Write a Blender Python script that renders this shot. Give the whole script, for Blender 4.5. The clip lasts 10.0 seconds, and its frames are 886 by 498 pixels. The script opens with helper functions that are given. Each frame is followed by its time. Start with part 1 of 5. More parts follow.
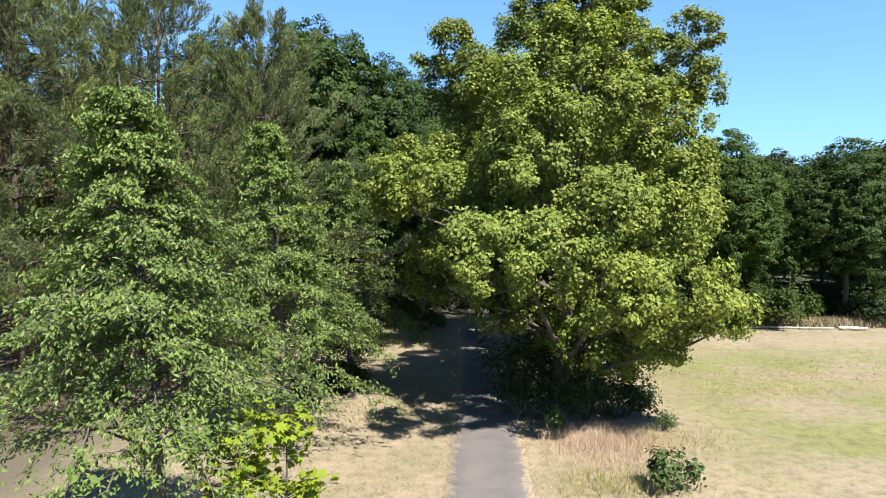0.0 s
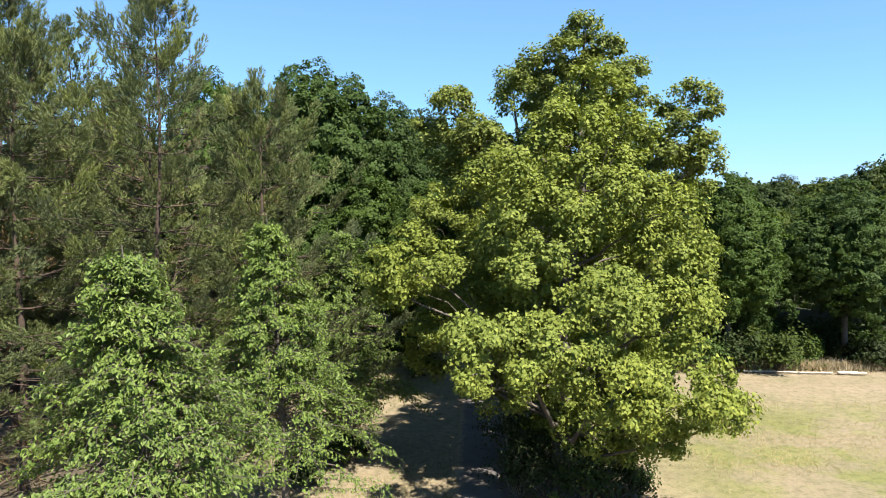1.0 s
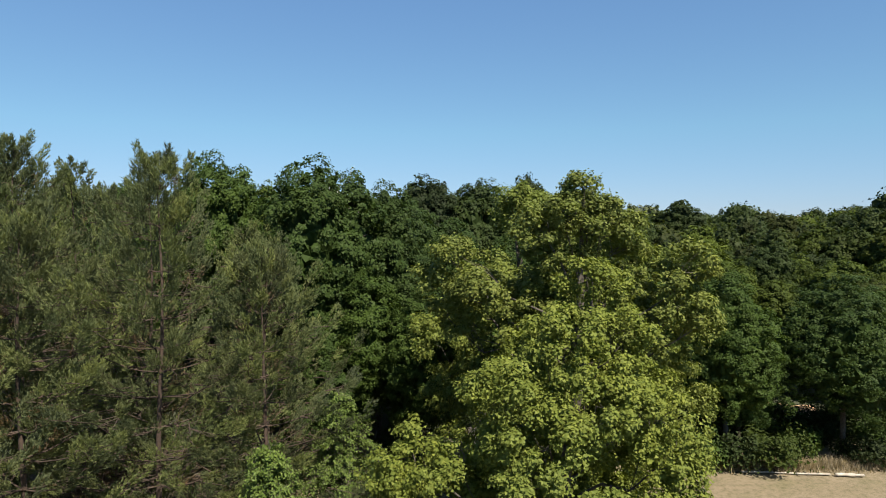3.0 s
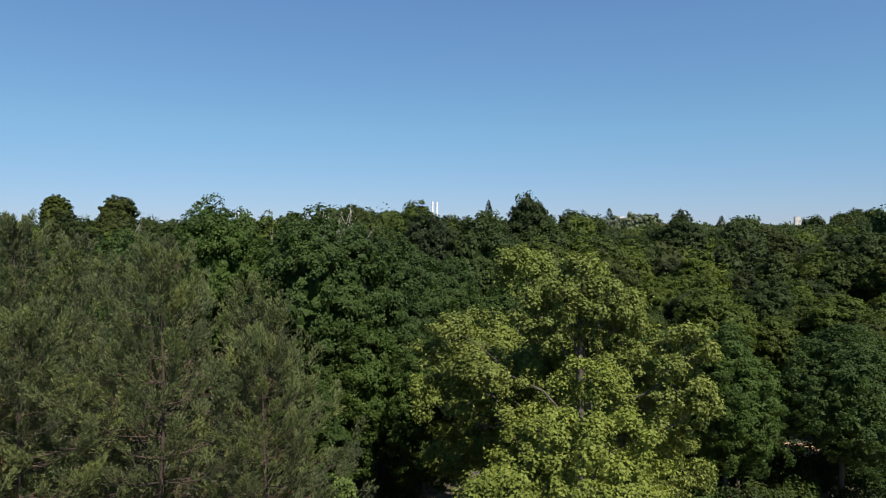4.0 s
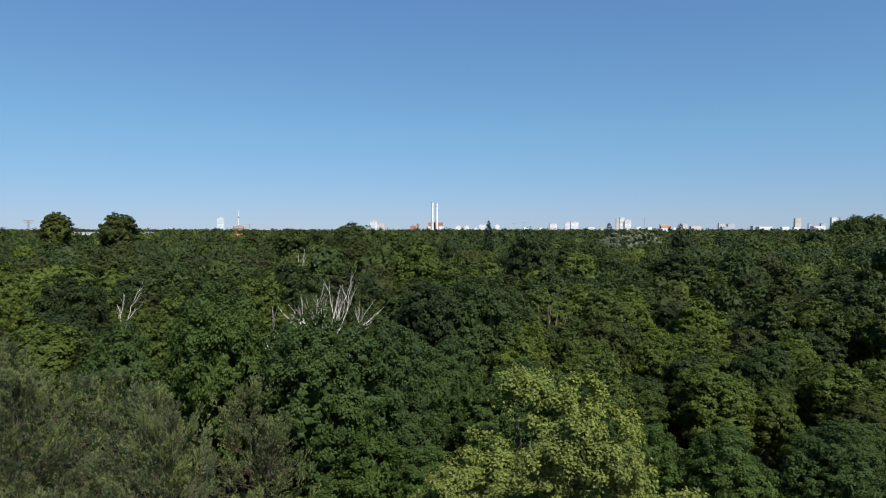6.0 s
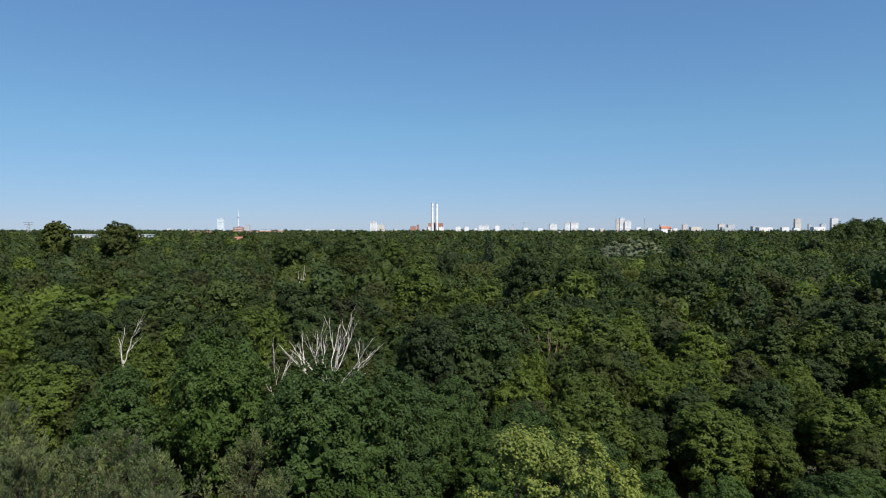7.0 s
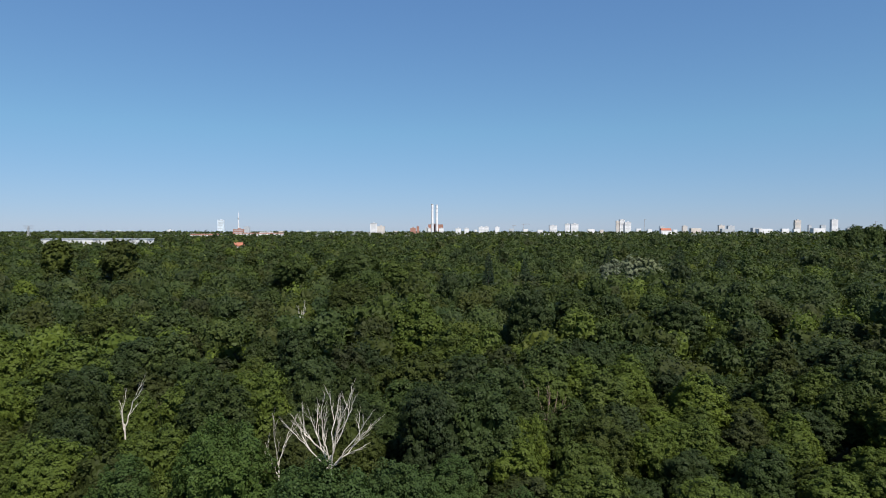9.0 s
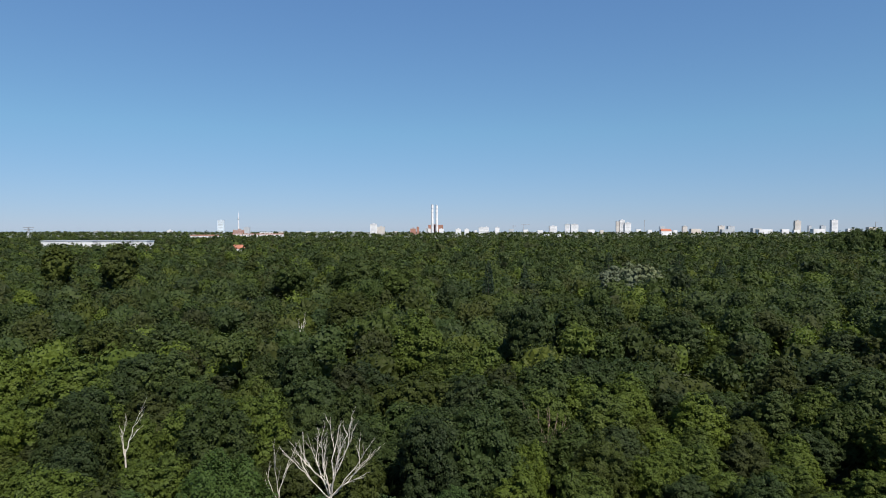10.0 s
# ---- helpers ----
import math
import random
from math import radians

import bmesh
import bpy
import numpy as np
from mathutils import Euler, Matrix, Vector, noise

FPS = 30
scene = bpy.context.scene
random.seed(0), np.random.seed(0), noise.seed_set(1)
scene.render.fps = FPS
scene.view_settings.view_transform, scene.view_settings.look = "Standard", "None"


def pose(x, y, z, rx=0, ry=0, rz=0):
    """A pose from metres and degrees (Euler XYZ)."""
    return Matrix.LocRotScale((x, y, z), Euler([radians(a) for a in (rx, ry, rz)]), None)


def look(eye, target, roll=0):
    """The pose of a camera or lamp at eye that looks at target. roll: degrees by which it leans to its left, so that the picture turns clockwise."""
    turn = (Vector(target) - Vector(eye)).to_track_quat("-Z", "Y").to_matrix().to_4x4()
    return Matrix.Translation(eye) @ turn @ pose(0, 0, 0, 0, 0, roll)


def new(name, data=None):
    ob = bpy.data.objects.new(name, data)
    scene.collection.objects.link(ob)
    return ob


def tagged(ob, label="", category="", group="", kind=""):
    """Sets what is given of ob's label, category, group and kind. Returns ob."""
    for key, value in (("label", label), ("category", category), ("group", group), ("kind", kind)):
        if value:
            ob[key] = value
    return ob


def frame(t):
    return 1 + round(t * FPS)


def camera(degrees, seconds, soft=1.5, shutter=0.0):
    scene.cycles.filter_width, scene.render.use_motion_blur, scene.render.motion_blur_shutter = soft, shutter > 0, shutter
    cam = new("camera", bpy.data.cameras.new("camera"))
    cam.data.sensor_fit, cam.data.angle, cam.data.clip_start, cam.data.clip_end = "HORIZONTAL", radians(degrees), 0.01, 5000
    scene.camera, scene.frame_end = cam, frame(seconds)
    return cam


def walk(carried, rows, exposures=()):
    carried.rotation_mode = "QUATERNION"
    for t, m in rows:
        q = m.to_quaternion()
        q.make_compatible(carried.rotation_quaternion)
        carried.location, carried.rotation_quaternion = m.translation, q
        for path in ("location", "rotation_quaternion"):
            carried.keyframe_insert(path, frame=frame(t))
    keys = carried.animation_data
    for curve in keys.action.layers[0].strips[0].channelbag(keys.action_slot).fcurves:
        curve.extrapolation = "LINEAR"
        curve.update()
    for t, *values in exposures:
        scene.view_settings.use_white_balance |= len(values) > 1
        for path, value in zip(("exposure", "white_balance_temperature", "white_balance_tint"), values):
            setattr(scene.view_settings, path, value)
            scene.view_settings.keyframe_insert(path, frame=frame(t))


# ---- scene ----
# The camera rises straight up at about four metres a second, looking slightly down.
cam = camera(68.0, 10.0, soft=1.0)
EYE, TILT = 7.57, -2.0
ROWS = [
    (0.0, 0.0), (0.5, 1.61), (1.0, 3.3), (1.5, 5.09), (2.0, 6.92), (2.5, 8.85), (3.0, 10.85), (3.5, 12.84), (4.0, 14.83),
    (4.5, 16.8), (5.0, 18.8), (5.5, 20.82), (6.0, 22.84), (6.5, 24.88), (7.0, 26.92), (7.5, 28.95), (8.0, 30.95),
    (8.5, 33.0), (9.0, 35.08), (9.5, 37.12), (10.0, 38.37),
]
walk(cam, [(t, pose(0.0, 0.0, EYE + z, 90 + TILT, 0.0, 0.0)) for t, z in ROWS],
     exposures=[(0.0, 1.87, 6520, 10), (1.0, 1.88, 6900, 9), (1.8, 1.55, 7500, 8), (2.5, 1.28, 7450, 8), (3.5, 0.94, 6920, 11), (5.0, 0.78, 6720, 11), (6.0, 0.77, 6550, 10), (10.0, 0.72, 6650, 11)])

# ---- light: a clear midsummer day, sun high behind the camera's right shoulder ----
SUN = Vector((0.53 * math.cos(radians(52)), -0.85 * math.cos(radians(52)), math.sin(radians(52)))).normalized()
world = bpy.data.worlds.new("sky")
scene.world = world
world.use_nodes = True
wn = world.node_tree
sky = wn.nodes.new("ShaderNodeTexSky")
sky.sky_type = "NISHITA"
sky.sun_disc = False
sky.sun_elevation = radians(52)
sky.sun_rotation = radians(148)
sky.air_density, sky.dust_density, sky.ozone_density = 0.75, 0.0, 2.0
tint = wn.nodes.new("ShaderNodeMix")
tint.data_type, tint.blend_type = "RGBA", "MULTIPLY"
tint.inputs[0].default_value, tint.inputs[7].default_value = 1.0, (0.70, 1.02, 1.36, 1)
soften = wn.nodes.new("ShaderNodeGamma")
soften.inputs[1].default_value = 0.62
wn.links.new(sky.outputs[0], soften.inputs[0])
wn.links.new(soften.outputs[0], tint.inputs[6])
# whiter, slightly violet air low down, deeper blue higher up
height = wn.nodes.new("ShaderNodeSeparateXYZ")
where = wn.nodes.new("ShaderNodeTexCoord")
wn.links.new(where.outputs["Generated"], height.inputs[0])
air = wn.nodes.new("ShaderNodeValToRGB")
for spot, (place, shade) in enumerate([(0.0, (0.97, 0.84, 0.92)), (0.05, (0.99, 0.93, 0.95)), (0.14, (0.98, 1.08, 1.02)), (0.34, (0.93, 1.04, 1.12)), (0.7, (1.0, 1.0, 1.0))]):
    stop = air.color_ramp.elements[spot] if spot < 2 else air.color_ramp.elements.new(place)
    stop.position, stop.color = place, tuple(v * 0.8 for v in shade) + (1,)
wn.links.new(height.outputs[2], air.inputs[0])
deepen = wn.nodes.new("ShaderNodeMix")
deepen.data_type, deepen.blend_type = "RGBA", "MULTIPLY"
deepen.inputs[0].default_value = 1.0
wn.links.new(tint.outputs[2], deepen.inputs[6])
wn.links.new(air.outputs[0], deepen.inputs[7])
wn.links.new(deepen.outputs[2], wn.nodes["Background"].inputs[0])
wn.nodes["Background"].inputs[1].default_value = 0.116
lamp = bpy.data.lights.new("sun", "SUN")
lamp.energy, lamp.angle, lamp.color = 4.8, radians(0.53), (1.0, 0.95, 0.87)
sun = new("sun", lamp)
sun.matrix_world = look(SUN * 100, (0, 0, 0))


# ---- materials ----
def mat(name):
    m = bpy.data.materials.new(name)
    m.use_nodes = True
    return m, m.node_tree.nodes, m.node_tree.links, m.node_tree.nodes["Principled BSDF"]


def ramp(nodes, stops):
    r = nodes.new("ShaderNodeValToRGB")
    el = r.color_ramp.elements
    while len(el) < len(stops):
        el.new(0.5)
    for e, (p, c) in zip(el, stops):
        e.position, e.color = p, (*c, 1)
    return r


def noise_of(nodes, links, scale, detail=4, coord="Object", rough=0.55):
    tc = nodes.new("ShaderNodeTexCoord")
    n = nodes.new("ShaderNodeTexNoise")
    n.inputs["Scale"].default_value, n.inputs["Detail"].default_value, n.inputs["Roughness"].default_value = scale, detail, rough
    links.new(tc.outputs[coord], n.inputs["Vector"])
    return n


def mixed(nodes, links, fac, a, b, mode="MIX"):
    m = nodes.new("ShaderNodeMix")
    m.data_type, m.blend_type = "RGBA", mode
    for socket, value in ((m.inputs[0], fac), (m.inputs[6], a), (m.inputs[7], b)):
        if isinstance(value, (int, float)):
            socket.default_value = value
        elif isinstance(value, tuple):
            socket.default_value = (*value, 1)
        else:
            links.new(value, socket)
    return m.outputs[2]


def leaf_mat(name, dark, light, tree_dark=0.75, tree_light=1.25, translucent=0.25, patch=0.35, gloss=0.6, drifts=0.35, vary=0.55, shine=0.12):
    """Foliage: every leaf its own tint, every tree its own shade, and drifts of colour through the crown."""
    m, n, l, b = mat(name)
    geo = n.new("ShaderNodeNewGeometry")
    mean = tuple((p + q) / 2 for p, q in zip(dark, light))
    leaf = ramp(n, [(0.0, tuple(m + (p - m) * vary for p, m in zip(dark, mean))), (0.6, mean), (1.0, tuple(m + (q - m) * vary for q, m in zip(light, mean)))])
    l.new(geo.outputs["Random Per Island"], leaf.inputs[0])
    info = n.new("ShaderNodeObjectInfo")
    own = n.new("ShaderNodeAttribute")
    own.attribute_name = "crown"
    add = n.new("ShaderNodeMath")
    add.operation = "ADD"
    l.new(info.outputs["Random"], add.inputs[0])
    l.new(own.outputs["Fac"], add.inputs[1])
    wrap = n.new("ShaderNodeMath")
    wrap.operation = "FRACT"
    l.new(add.outputs[0], wrap.inputs[0])
    tree = ramp(n, [(0.0, (tree_dark, tree_dark * 0.98, tree_dark * 1.08)), (0.5, (1, 1, 1)), (1.0, (tree_light, tree_light * 0.98, tree_light * 0.8))])
    l.new(wrap.outputs[0], tree.inputs[0])
    c = mixed(n, l, 1.0, leaf.outputs[0], tree.outputs[0], "MULTIPLY")
    drift = ramp(n, [(0.35, (0.7, 0.75, 0.8)), (0.65, (1.2, 1.15, 0.95))])
    l.new(noise_of(n, l, patch, 2).outputs[0], drift.inputs[0])
    c = mixed(n, l, drifts, c, drift.outputs[0], "MULTIPLY")
    stand = ramp(n, [(0.35, (0.82, 0.86, 0.95)), (0.65, (1.16, 1.1, 0.9))])
    l.new(noise_of(n, l, 0.07, 2).outputs[0], stand.inputs[0])
    c = mixed(n, l, 0.5, c, stand.outputs[0], "MULTIPLY")
    l.new(c, b.inputs["Base Color"])
    b.inputs["Roughness"].default_value = gloss
    b.inputs["Specular IOR Level"].default_value = shine
    tr = n.new("ShaderNodeBsdfTranslucent")
    l.new(mixed(n, l, 1.0, c, (1.1, 1.15, 0.55), "MULTIPLY"), tr.inputs[0])
    mx = n.new("ShaderNodeMixShader")
    mx.inputs[0].default_value = translucent
    l.new(b.outputs[0], mx.inputs[1])
    l.new(tr.outputs[0], mx.inputs[2])
    l.new(mx.outputs[0], n["Material Output"].inputs[0])
    return m


def rough_mat(name, a, b_, scale, rough=0.85, bump=0.3, scale2=None, metal=0.0):
    m, n, l, b = mat(name)
    n1 = noise_of(n, l, scale, 6)
    c = ramp(n, [(0.3, a), (0.7, b_)])
    l.new(n1.outputs[0], c.inputs[0])
    n2 = noise_of(n, l, scale2 or scale * 0.13, 3)
    d = ramp(n, [(0.3, (0.75, 0.75, 0.75)), (0.7, (1.15, 1.15, 1.15))])
    l.new(n2.outputs[0], d.inputs[0])
    l.new(mixed(n, l, 1.0, c.outputs[0], d.outputs[0], "MULTIPLY"), b.inputs["Base Color"])
    b.inputs["Roughness"].default_value, b.inputs["Metallic"].default_value = rough, metal
    if bump:
        bp = n.new("ShaderNodeBump")
        bp.inputs["Strength"].default_value = bump
        l.new(n1.outputs[0], bp.inputs["Height"])
        l.new(bp.outputs[0], b.inputs["Normal"])
    return m


LINDEN = leaf_mat("linden_leaf", (0.0661, 0.0989, 0.0218), (0.2274, 0.2596, 0.0650), 0.95, 1.05, 0.3, 0.5)
LINDEN_YOUNG = leaf_mat("young_linden_leaf", (0.0576, 0.0969, 0.0197), (0.1468, 0.2023, 0.0512), 0.94, 1.06, 0.24, 0.6, 0.5, vary=0.9, shine=0.16)
MAPLE = leaf_mat("maple_leaf", (0.1334, 0.1868, 0.0149), (0.2402, 0.2934, 0.0326), 0.95, 1.05, 0.4, 1.0)
OAK = leaf_mat("oak_leaf", (0.0175, 0.0315, 0.0105), (0.0505, 0.0710, 0.0248), 0.7, 1.25, 0.32)
GREEN = leaf_mat("hornbeam_leaf", (0.0209, 0.0347, 0.0090), (0.0534, 0.0749, 0.0210), 0.75, 1.2, 0.32)
BRIGHT = leaf_mat("robinia_leaf", (0.0350, 0.0529, 0.0090), (0.0879, 0.1217, 0.0244), 0.8, 1.15, 0.25)
OLIVE = leaf_mat("olive_leaf", (0.0231, 0.0314, 0.0114), (0.0496, 0.0606, 0.0197), 0.75, 1.15, 0.32)
OAK_COOL = leaf_mat("cool_oak_leaf", (0.0181, 0.0337, 0.0110), (0.0526, 0.0757, 0.0264), 0.7, 1.2, 0.32)
GREEN_WARM = leaf_mat("lime_leaf", (0.0262, 0.0388, 0.0087), (0.0667, 0.0838, 0.0199), 0.75, 1.2, 0.32)
BUSH = leaf_mat("bush_leaf", (0.0370, 0.0651, 0.0179), (0.0819, 0.1127, 0.0365), 0.9, 1.1, 0.2)
OAK_EDGE = leaf_mat("edge_oak_leaf", (0.0323, 0.0621, 0.0166), (0.0573, 0.0895, 0.0256), 0.85, 1.15, 0.32)
DARK = leaf_mat("alder_leaf", (0.0212, 0.0362, 0.0136), (0.0626, 0.0846, 0.0298), 0.75, 1.2, 0.32)
PINE = leaf_mat("pine_needle", (0.0820, 0.1042, 0.0510), (0.1468, 0.1709, 0.0809), 0.65, 1.25, 0.3, 0.45, drifts=0.85)
PINE_DRY = leaf_mat("dry_needle", (0.0681, 0.0466, 0.0275), (0.1270, 0.0903, 0.0550), 0.9, 1.1, 0.1)
WILLOW = leaf_mat("willow_leaf", (0.0829, 0.1033, 0.0655), (0.1247, 0.1451, 0.0951), 0.9, 1.1, 0.15)
SPRUCE = leaf_mat("spruce_needle", (0.0085, 0.0213, 0.0112), (0.0308, 0.0489, 0.0256), 0.9, 1.1, 0.05)
BARK = rough_mat("bark", (0.035, 0.029, 0.024), (0.10, 0.085, 0.07), 9, 0.9, 0.6)
PINE_BARK = rough_mat("pine_bark", (0.025, 0.017, 0.013), (0.065, 0.042, 0.03), 7, 0.9, 0.6)
DEAD_BARK = rough_mat("bleached_bark", (0.36, 0.33, 0.29), (0.60, 0.57, 0.52), 3, 0.8, 0.2)


def path_mat():
    """Worn asphalt, dusty, with straw and soil creeping in from both edges in ragged patches."""
    m, n, l, b = mat("worn_asphalt")
    grit = noise_of(n, l, 40, 6)
    c = ramp(n, [(0.3, (0.060, 0.055, 0.053)), (0.7, (0.112, 0.102, 0.098))])
    l.new(grit.outputs[0], c.inputs[0])
    worn = ramp(n, [(0.3, (0.78, 0.78, 0.8)), (0.7, (1.22, 1.18, 1.12))])
    l.new(noise_of(n, l, 0.7, 5).outputs[0], worn.inputs[0])
    col = mixed(n, l, 1.0, c.outputs[0], worn.outputs[0], "MULTIPLY")
    tc = n.new("ShaderNodeTexCoord")
    xyz = n.new("ShaderNodeSeparateXYZ")
    l.new(tc.outputs["Object"], xyz.inputs[0])

    def maths(op, p, q):
        k = n.new("ShaderNodeMath")
        k.operation = op
        for socket, value in zip(k.inputs, (p, q)):
            if isinstance(value, (int, float)):
                socket.default_value = value
            else:
                l.new(value, socket)
        return k.outputs[0]

    middle = maths("ADD", maths("MULTIPLY", xyz.outputs[1], 0.05), 0.4)
    off = maths("ABSOLUTE", maths("SUBTRACT", xyz.outputs[0], middle), 0.0)
    ragged = maths("ADD", off, maths("MULTIPLY", maths("SUBTRACT", noise_of(n, l, 2.6, 8, rough=0.7).outputs[0], 0.5), 1.5))
    edge = n.new("ShaderNodeMapRange")
    edge.inputs[1].default_value, edge.inputs[2].default_value = 0.95, 1.22
    l.new(ragged, edge.inputs[0])
    soil = ramp(n, [(0.35, (0.125, 0.10, 0.066)), (0.65, (0.235, 0.195, 0.138))])
    l.new(noise_of(n, l, 14, 8).outputs[0], soil.inputs[0])
    l.new(mixed(n, l, edge.outputs[0], col, soil.outputs[0]), b.inputs["Base Color"])
    b.inputs["Roughness"].default_value = 0.92
    bp = n.new("ShaderNodeBump")
    bp.inputs["Strength"].default_value = 0.25
    l.new(grit.outputs[0], bp.inputs["Height"])
    l.new(bp.outputs[0], b.inputs["Normal"])
    return m


ASPHALT = path_mat()
STRAW = leaf_mat("straw", (0.2136, 0.1735, 0.1074), (0.3739, 0.3116, 0.2056), 1, 1, 0.25, 0.25, 0.7)
GRASS = leaf_mat("green_grass", (0.1532, 0.1580, 0.0603), (0.2967, 0.2727, 0.1256), 1, 1, 0.25, 0.25, 0.7)
SEED = leaf_mat("reddish_grass", (0.3018, 0.2066, 0.1712), (0.4227, 0.3074, 0.2697), 1, 1, 0.25, 0.5, 0.7)
SAND = rough_mat("bare_sand", (0.3, 0.19, 0.11), (0.46, 0.31, 0.19), 1.2, 0.95, 0.3)
LOG = rough_mat("bleached_log", (0.26, 0.23, 0.19), (0.46, 0.42, 0.36), 4, 0.8, 0.3)


def ground_mat():
    m, n, l, b = mat("dry_ground")
    fine = noise_of(n, l, 9.0, 10, rough=0.82)
    straw = ramp(n, [(0.3, (0.1140, 0.0956, 0.0628)), (0.55, (0.1835, 0.1516, 0.1043)), (0.75, (0.2531, 0.2163, 0.1545))])
    l.new(fine.outputs[0], straw.inputs[0])
    grass = ramp(n, [(0.3, (0.070, 0.080, 0.024)), (0.6, (0.135, 0.138, 0.046)), (0.8, (0.205, 0.192, 0.080))])
    l.new(fine.outputs[0], grass.inputs[0])
    broad = noise_of(n, l, 0.2, 7, rough=0.68)
    tc = n.new("ShaderNodeTexCoord")
    xyz = n.new("ShaderNodeSeparateXYZ")
    l.new(tc.outputs["Object"], xyz.inputs[0])
    # the meadow's greener middle lies to the east of the path
    band = n.new("ShaderNodeMapRange")
    band.inputs[1].default_value, band.inputs[2].default_value = 7.5, 13.0
    l.new(xyz.outputs[0], band.inputs[0])
    far = n.new("ShaderNodeMapRange")
    far.inputs[1].default_value, far.inputs[2].default_value, far.inputs[3].default_value, far.inputs[4].default_value = 36.0, 43.0, 1.0, 0.0
    l.new(xyz.outputs[1], far.inputs[0])
    both = n.new("ShaderNodeMath")
    both.operation = "MULTIPLY"
    l.new(band.outputs[0], both.inputs[0])
    l.new(far.outputs[0], both.inputs[1])
    patch = ramp(n, [(0.43, (0, 0, 0)), (0.55, (1, 1, 1))])
    l.new(broad.outputs[0], patch.inputs[0])
    green = n.new("ShaderNodeMath")
    green.operation = "MULTIPLY"
    l.new(both.outputs[0], green.inputs[0])
    l.new(patch.outputs[0], green.inputs[1])
    c = mixed(n, l, green.outputs[0], straw.outputs[0], grass.outputs[0])
    tuft = ramp(n, [(0.38, (0.58, 0.62, 0.48)), (0.52, (1.0, 1.0, 1.0)), (0.66, (1.14, 1.12, 1.1))])
    l.new(noise_of(n, l, 2.2, 10, rough=0.75).outputs[0], tuft.inputs[0])
    c = mixed(n, l, 0.85, c, tuft.outputs[0], "MULTIPLY")
    tint = ramp(n, [(0.35, (0.84, 0.86, 0.72)), (0.5, (1.0, 0.97, 0.92)), (0.68, (1.12, 1.08, 1.05))])
    l.new(noise_of(n, l, 0.4, 5).outputs[0], tint.inputs[0])
    c = mixed(n, l, 1.0, c, tint.outputs[0], "MULTIPLY")
    # leaf litter in the woods: west of the avenue and beyond the meadow; its western edge also paints shade over sand
    litter = ramp(n, [(0.3, (0.0367, 0.0319, 0.0203)), (0.7, (0.0966, 0.0753, 0.0483))])
    l.new(fine.outputs[0], litter.inputs[0])
    west = n.new("ShaderNodeMapRange")
    west.inputs[1].default_value, west.inputs[2].default_value, west.inputs[3].default_value, west.inputs[4].default_value = -13.0, -9.5, 1.0, 0.0
    l.new(xyz.outputs[0], west.inputs[0])
    deep = n.new("ShaderNodeMapRange")
    deep.inputs[1].default_value, deep.inputs[2].default_value = 52.0, 58.0
    l.new(xyz.outputs[1], deep.inputs[0])
    c = mixed(n, l, west.outputs[0], c, litter.outputs[0])
    # low green growth on the floor of the deep wood, duller fields far out
    low = ramp(n, [(0.3, (0.0193, 0.0270, 0.0116)), (0.7, (0.0531, 0.0599, 0.0290))])
    l.new(fine.outputs[0], low.inputs[0])
    c = mixed(n, l, deep.outputs[0], c, low.outputs[0])
    out = n.new("ShaderNodeMapRange")
    out.inputs[1].default_value, out.inputs[2].default_value = 1500.0, 2000.0
    l.new(xyz.outputs[1], out.inputs[0])
    field = ramp(n, [(0.4, (0.05, 0.065, 0.045)), (0.6, (0.12, 0.125, 0.095))])
    l.new(noise_of(n, l, 0.006, 3).outputs[0], field.inputs[0])
    c = mixed(n, l, out.outputs[0], c, field.outputs[0])
    l.new(c, b.inputs["Base Color"])
    b.inputs["Roughness"].default_value = 0.95
    bp = n.new("ShaderNodeBump")
    bp.inputs["Strength"].default_value, bp.inputs["Distance"].default_value = 0.45, 0.04
    l.new(fine.outputs[0], bp.inputs["Height"])
    l.new(bp.outputs[0], b.inputs["Normal"])
    return m


DIRT = ground_mat()


# ---- mesh helpers ----
def mesh_of(name, verts, faces, mats, index=None, smooth=False):
    """A mesh from an (n, 3) array and an (m, k) array of corners."""
    me = bpy.data.meshes.new(name)
    k = faces.shape[1]
    me.vertices.add(len(verts))
    me.vertices.foreach_set("co", np.ascontiguousarray(verts, dtype=np.float32).ravel())
    me.loops.add(faces.size)
    me.loops.foreach_set("vertex_index", np.ascontiguousarray(faces, dtype=np.int32).ravel())
    me.polygons.add(len(faces))
    me.polygons.foreach_set("loop_start", np.arange(0, faces.size, k, dtype=np.int32))
    for m in mats:
        me.materials.append(m)
    if index is not None:
        me.polygons.foreach_set("material_index", np.ascontiguousarray(index, dtype=np.int32))
    me.polygons.foreach_set("use_smooth", np.broadcast_to(np.asarray(smooth, dtype=bool), (len(faces),)).copy())
    me.update(calc_edges=True)
    return me


def unit(v):
    return v / np.maximum(np.linalg.norm(v, axis=-1, keepdims=True), 1e-6)


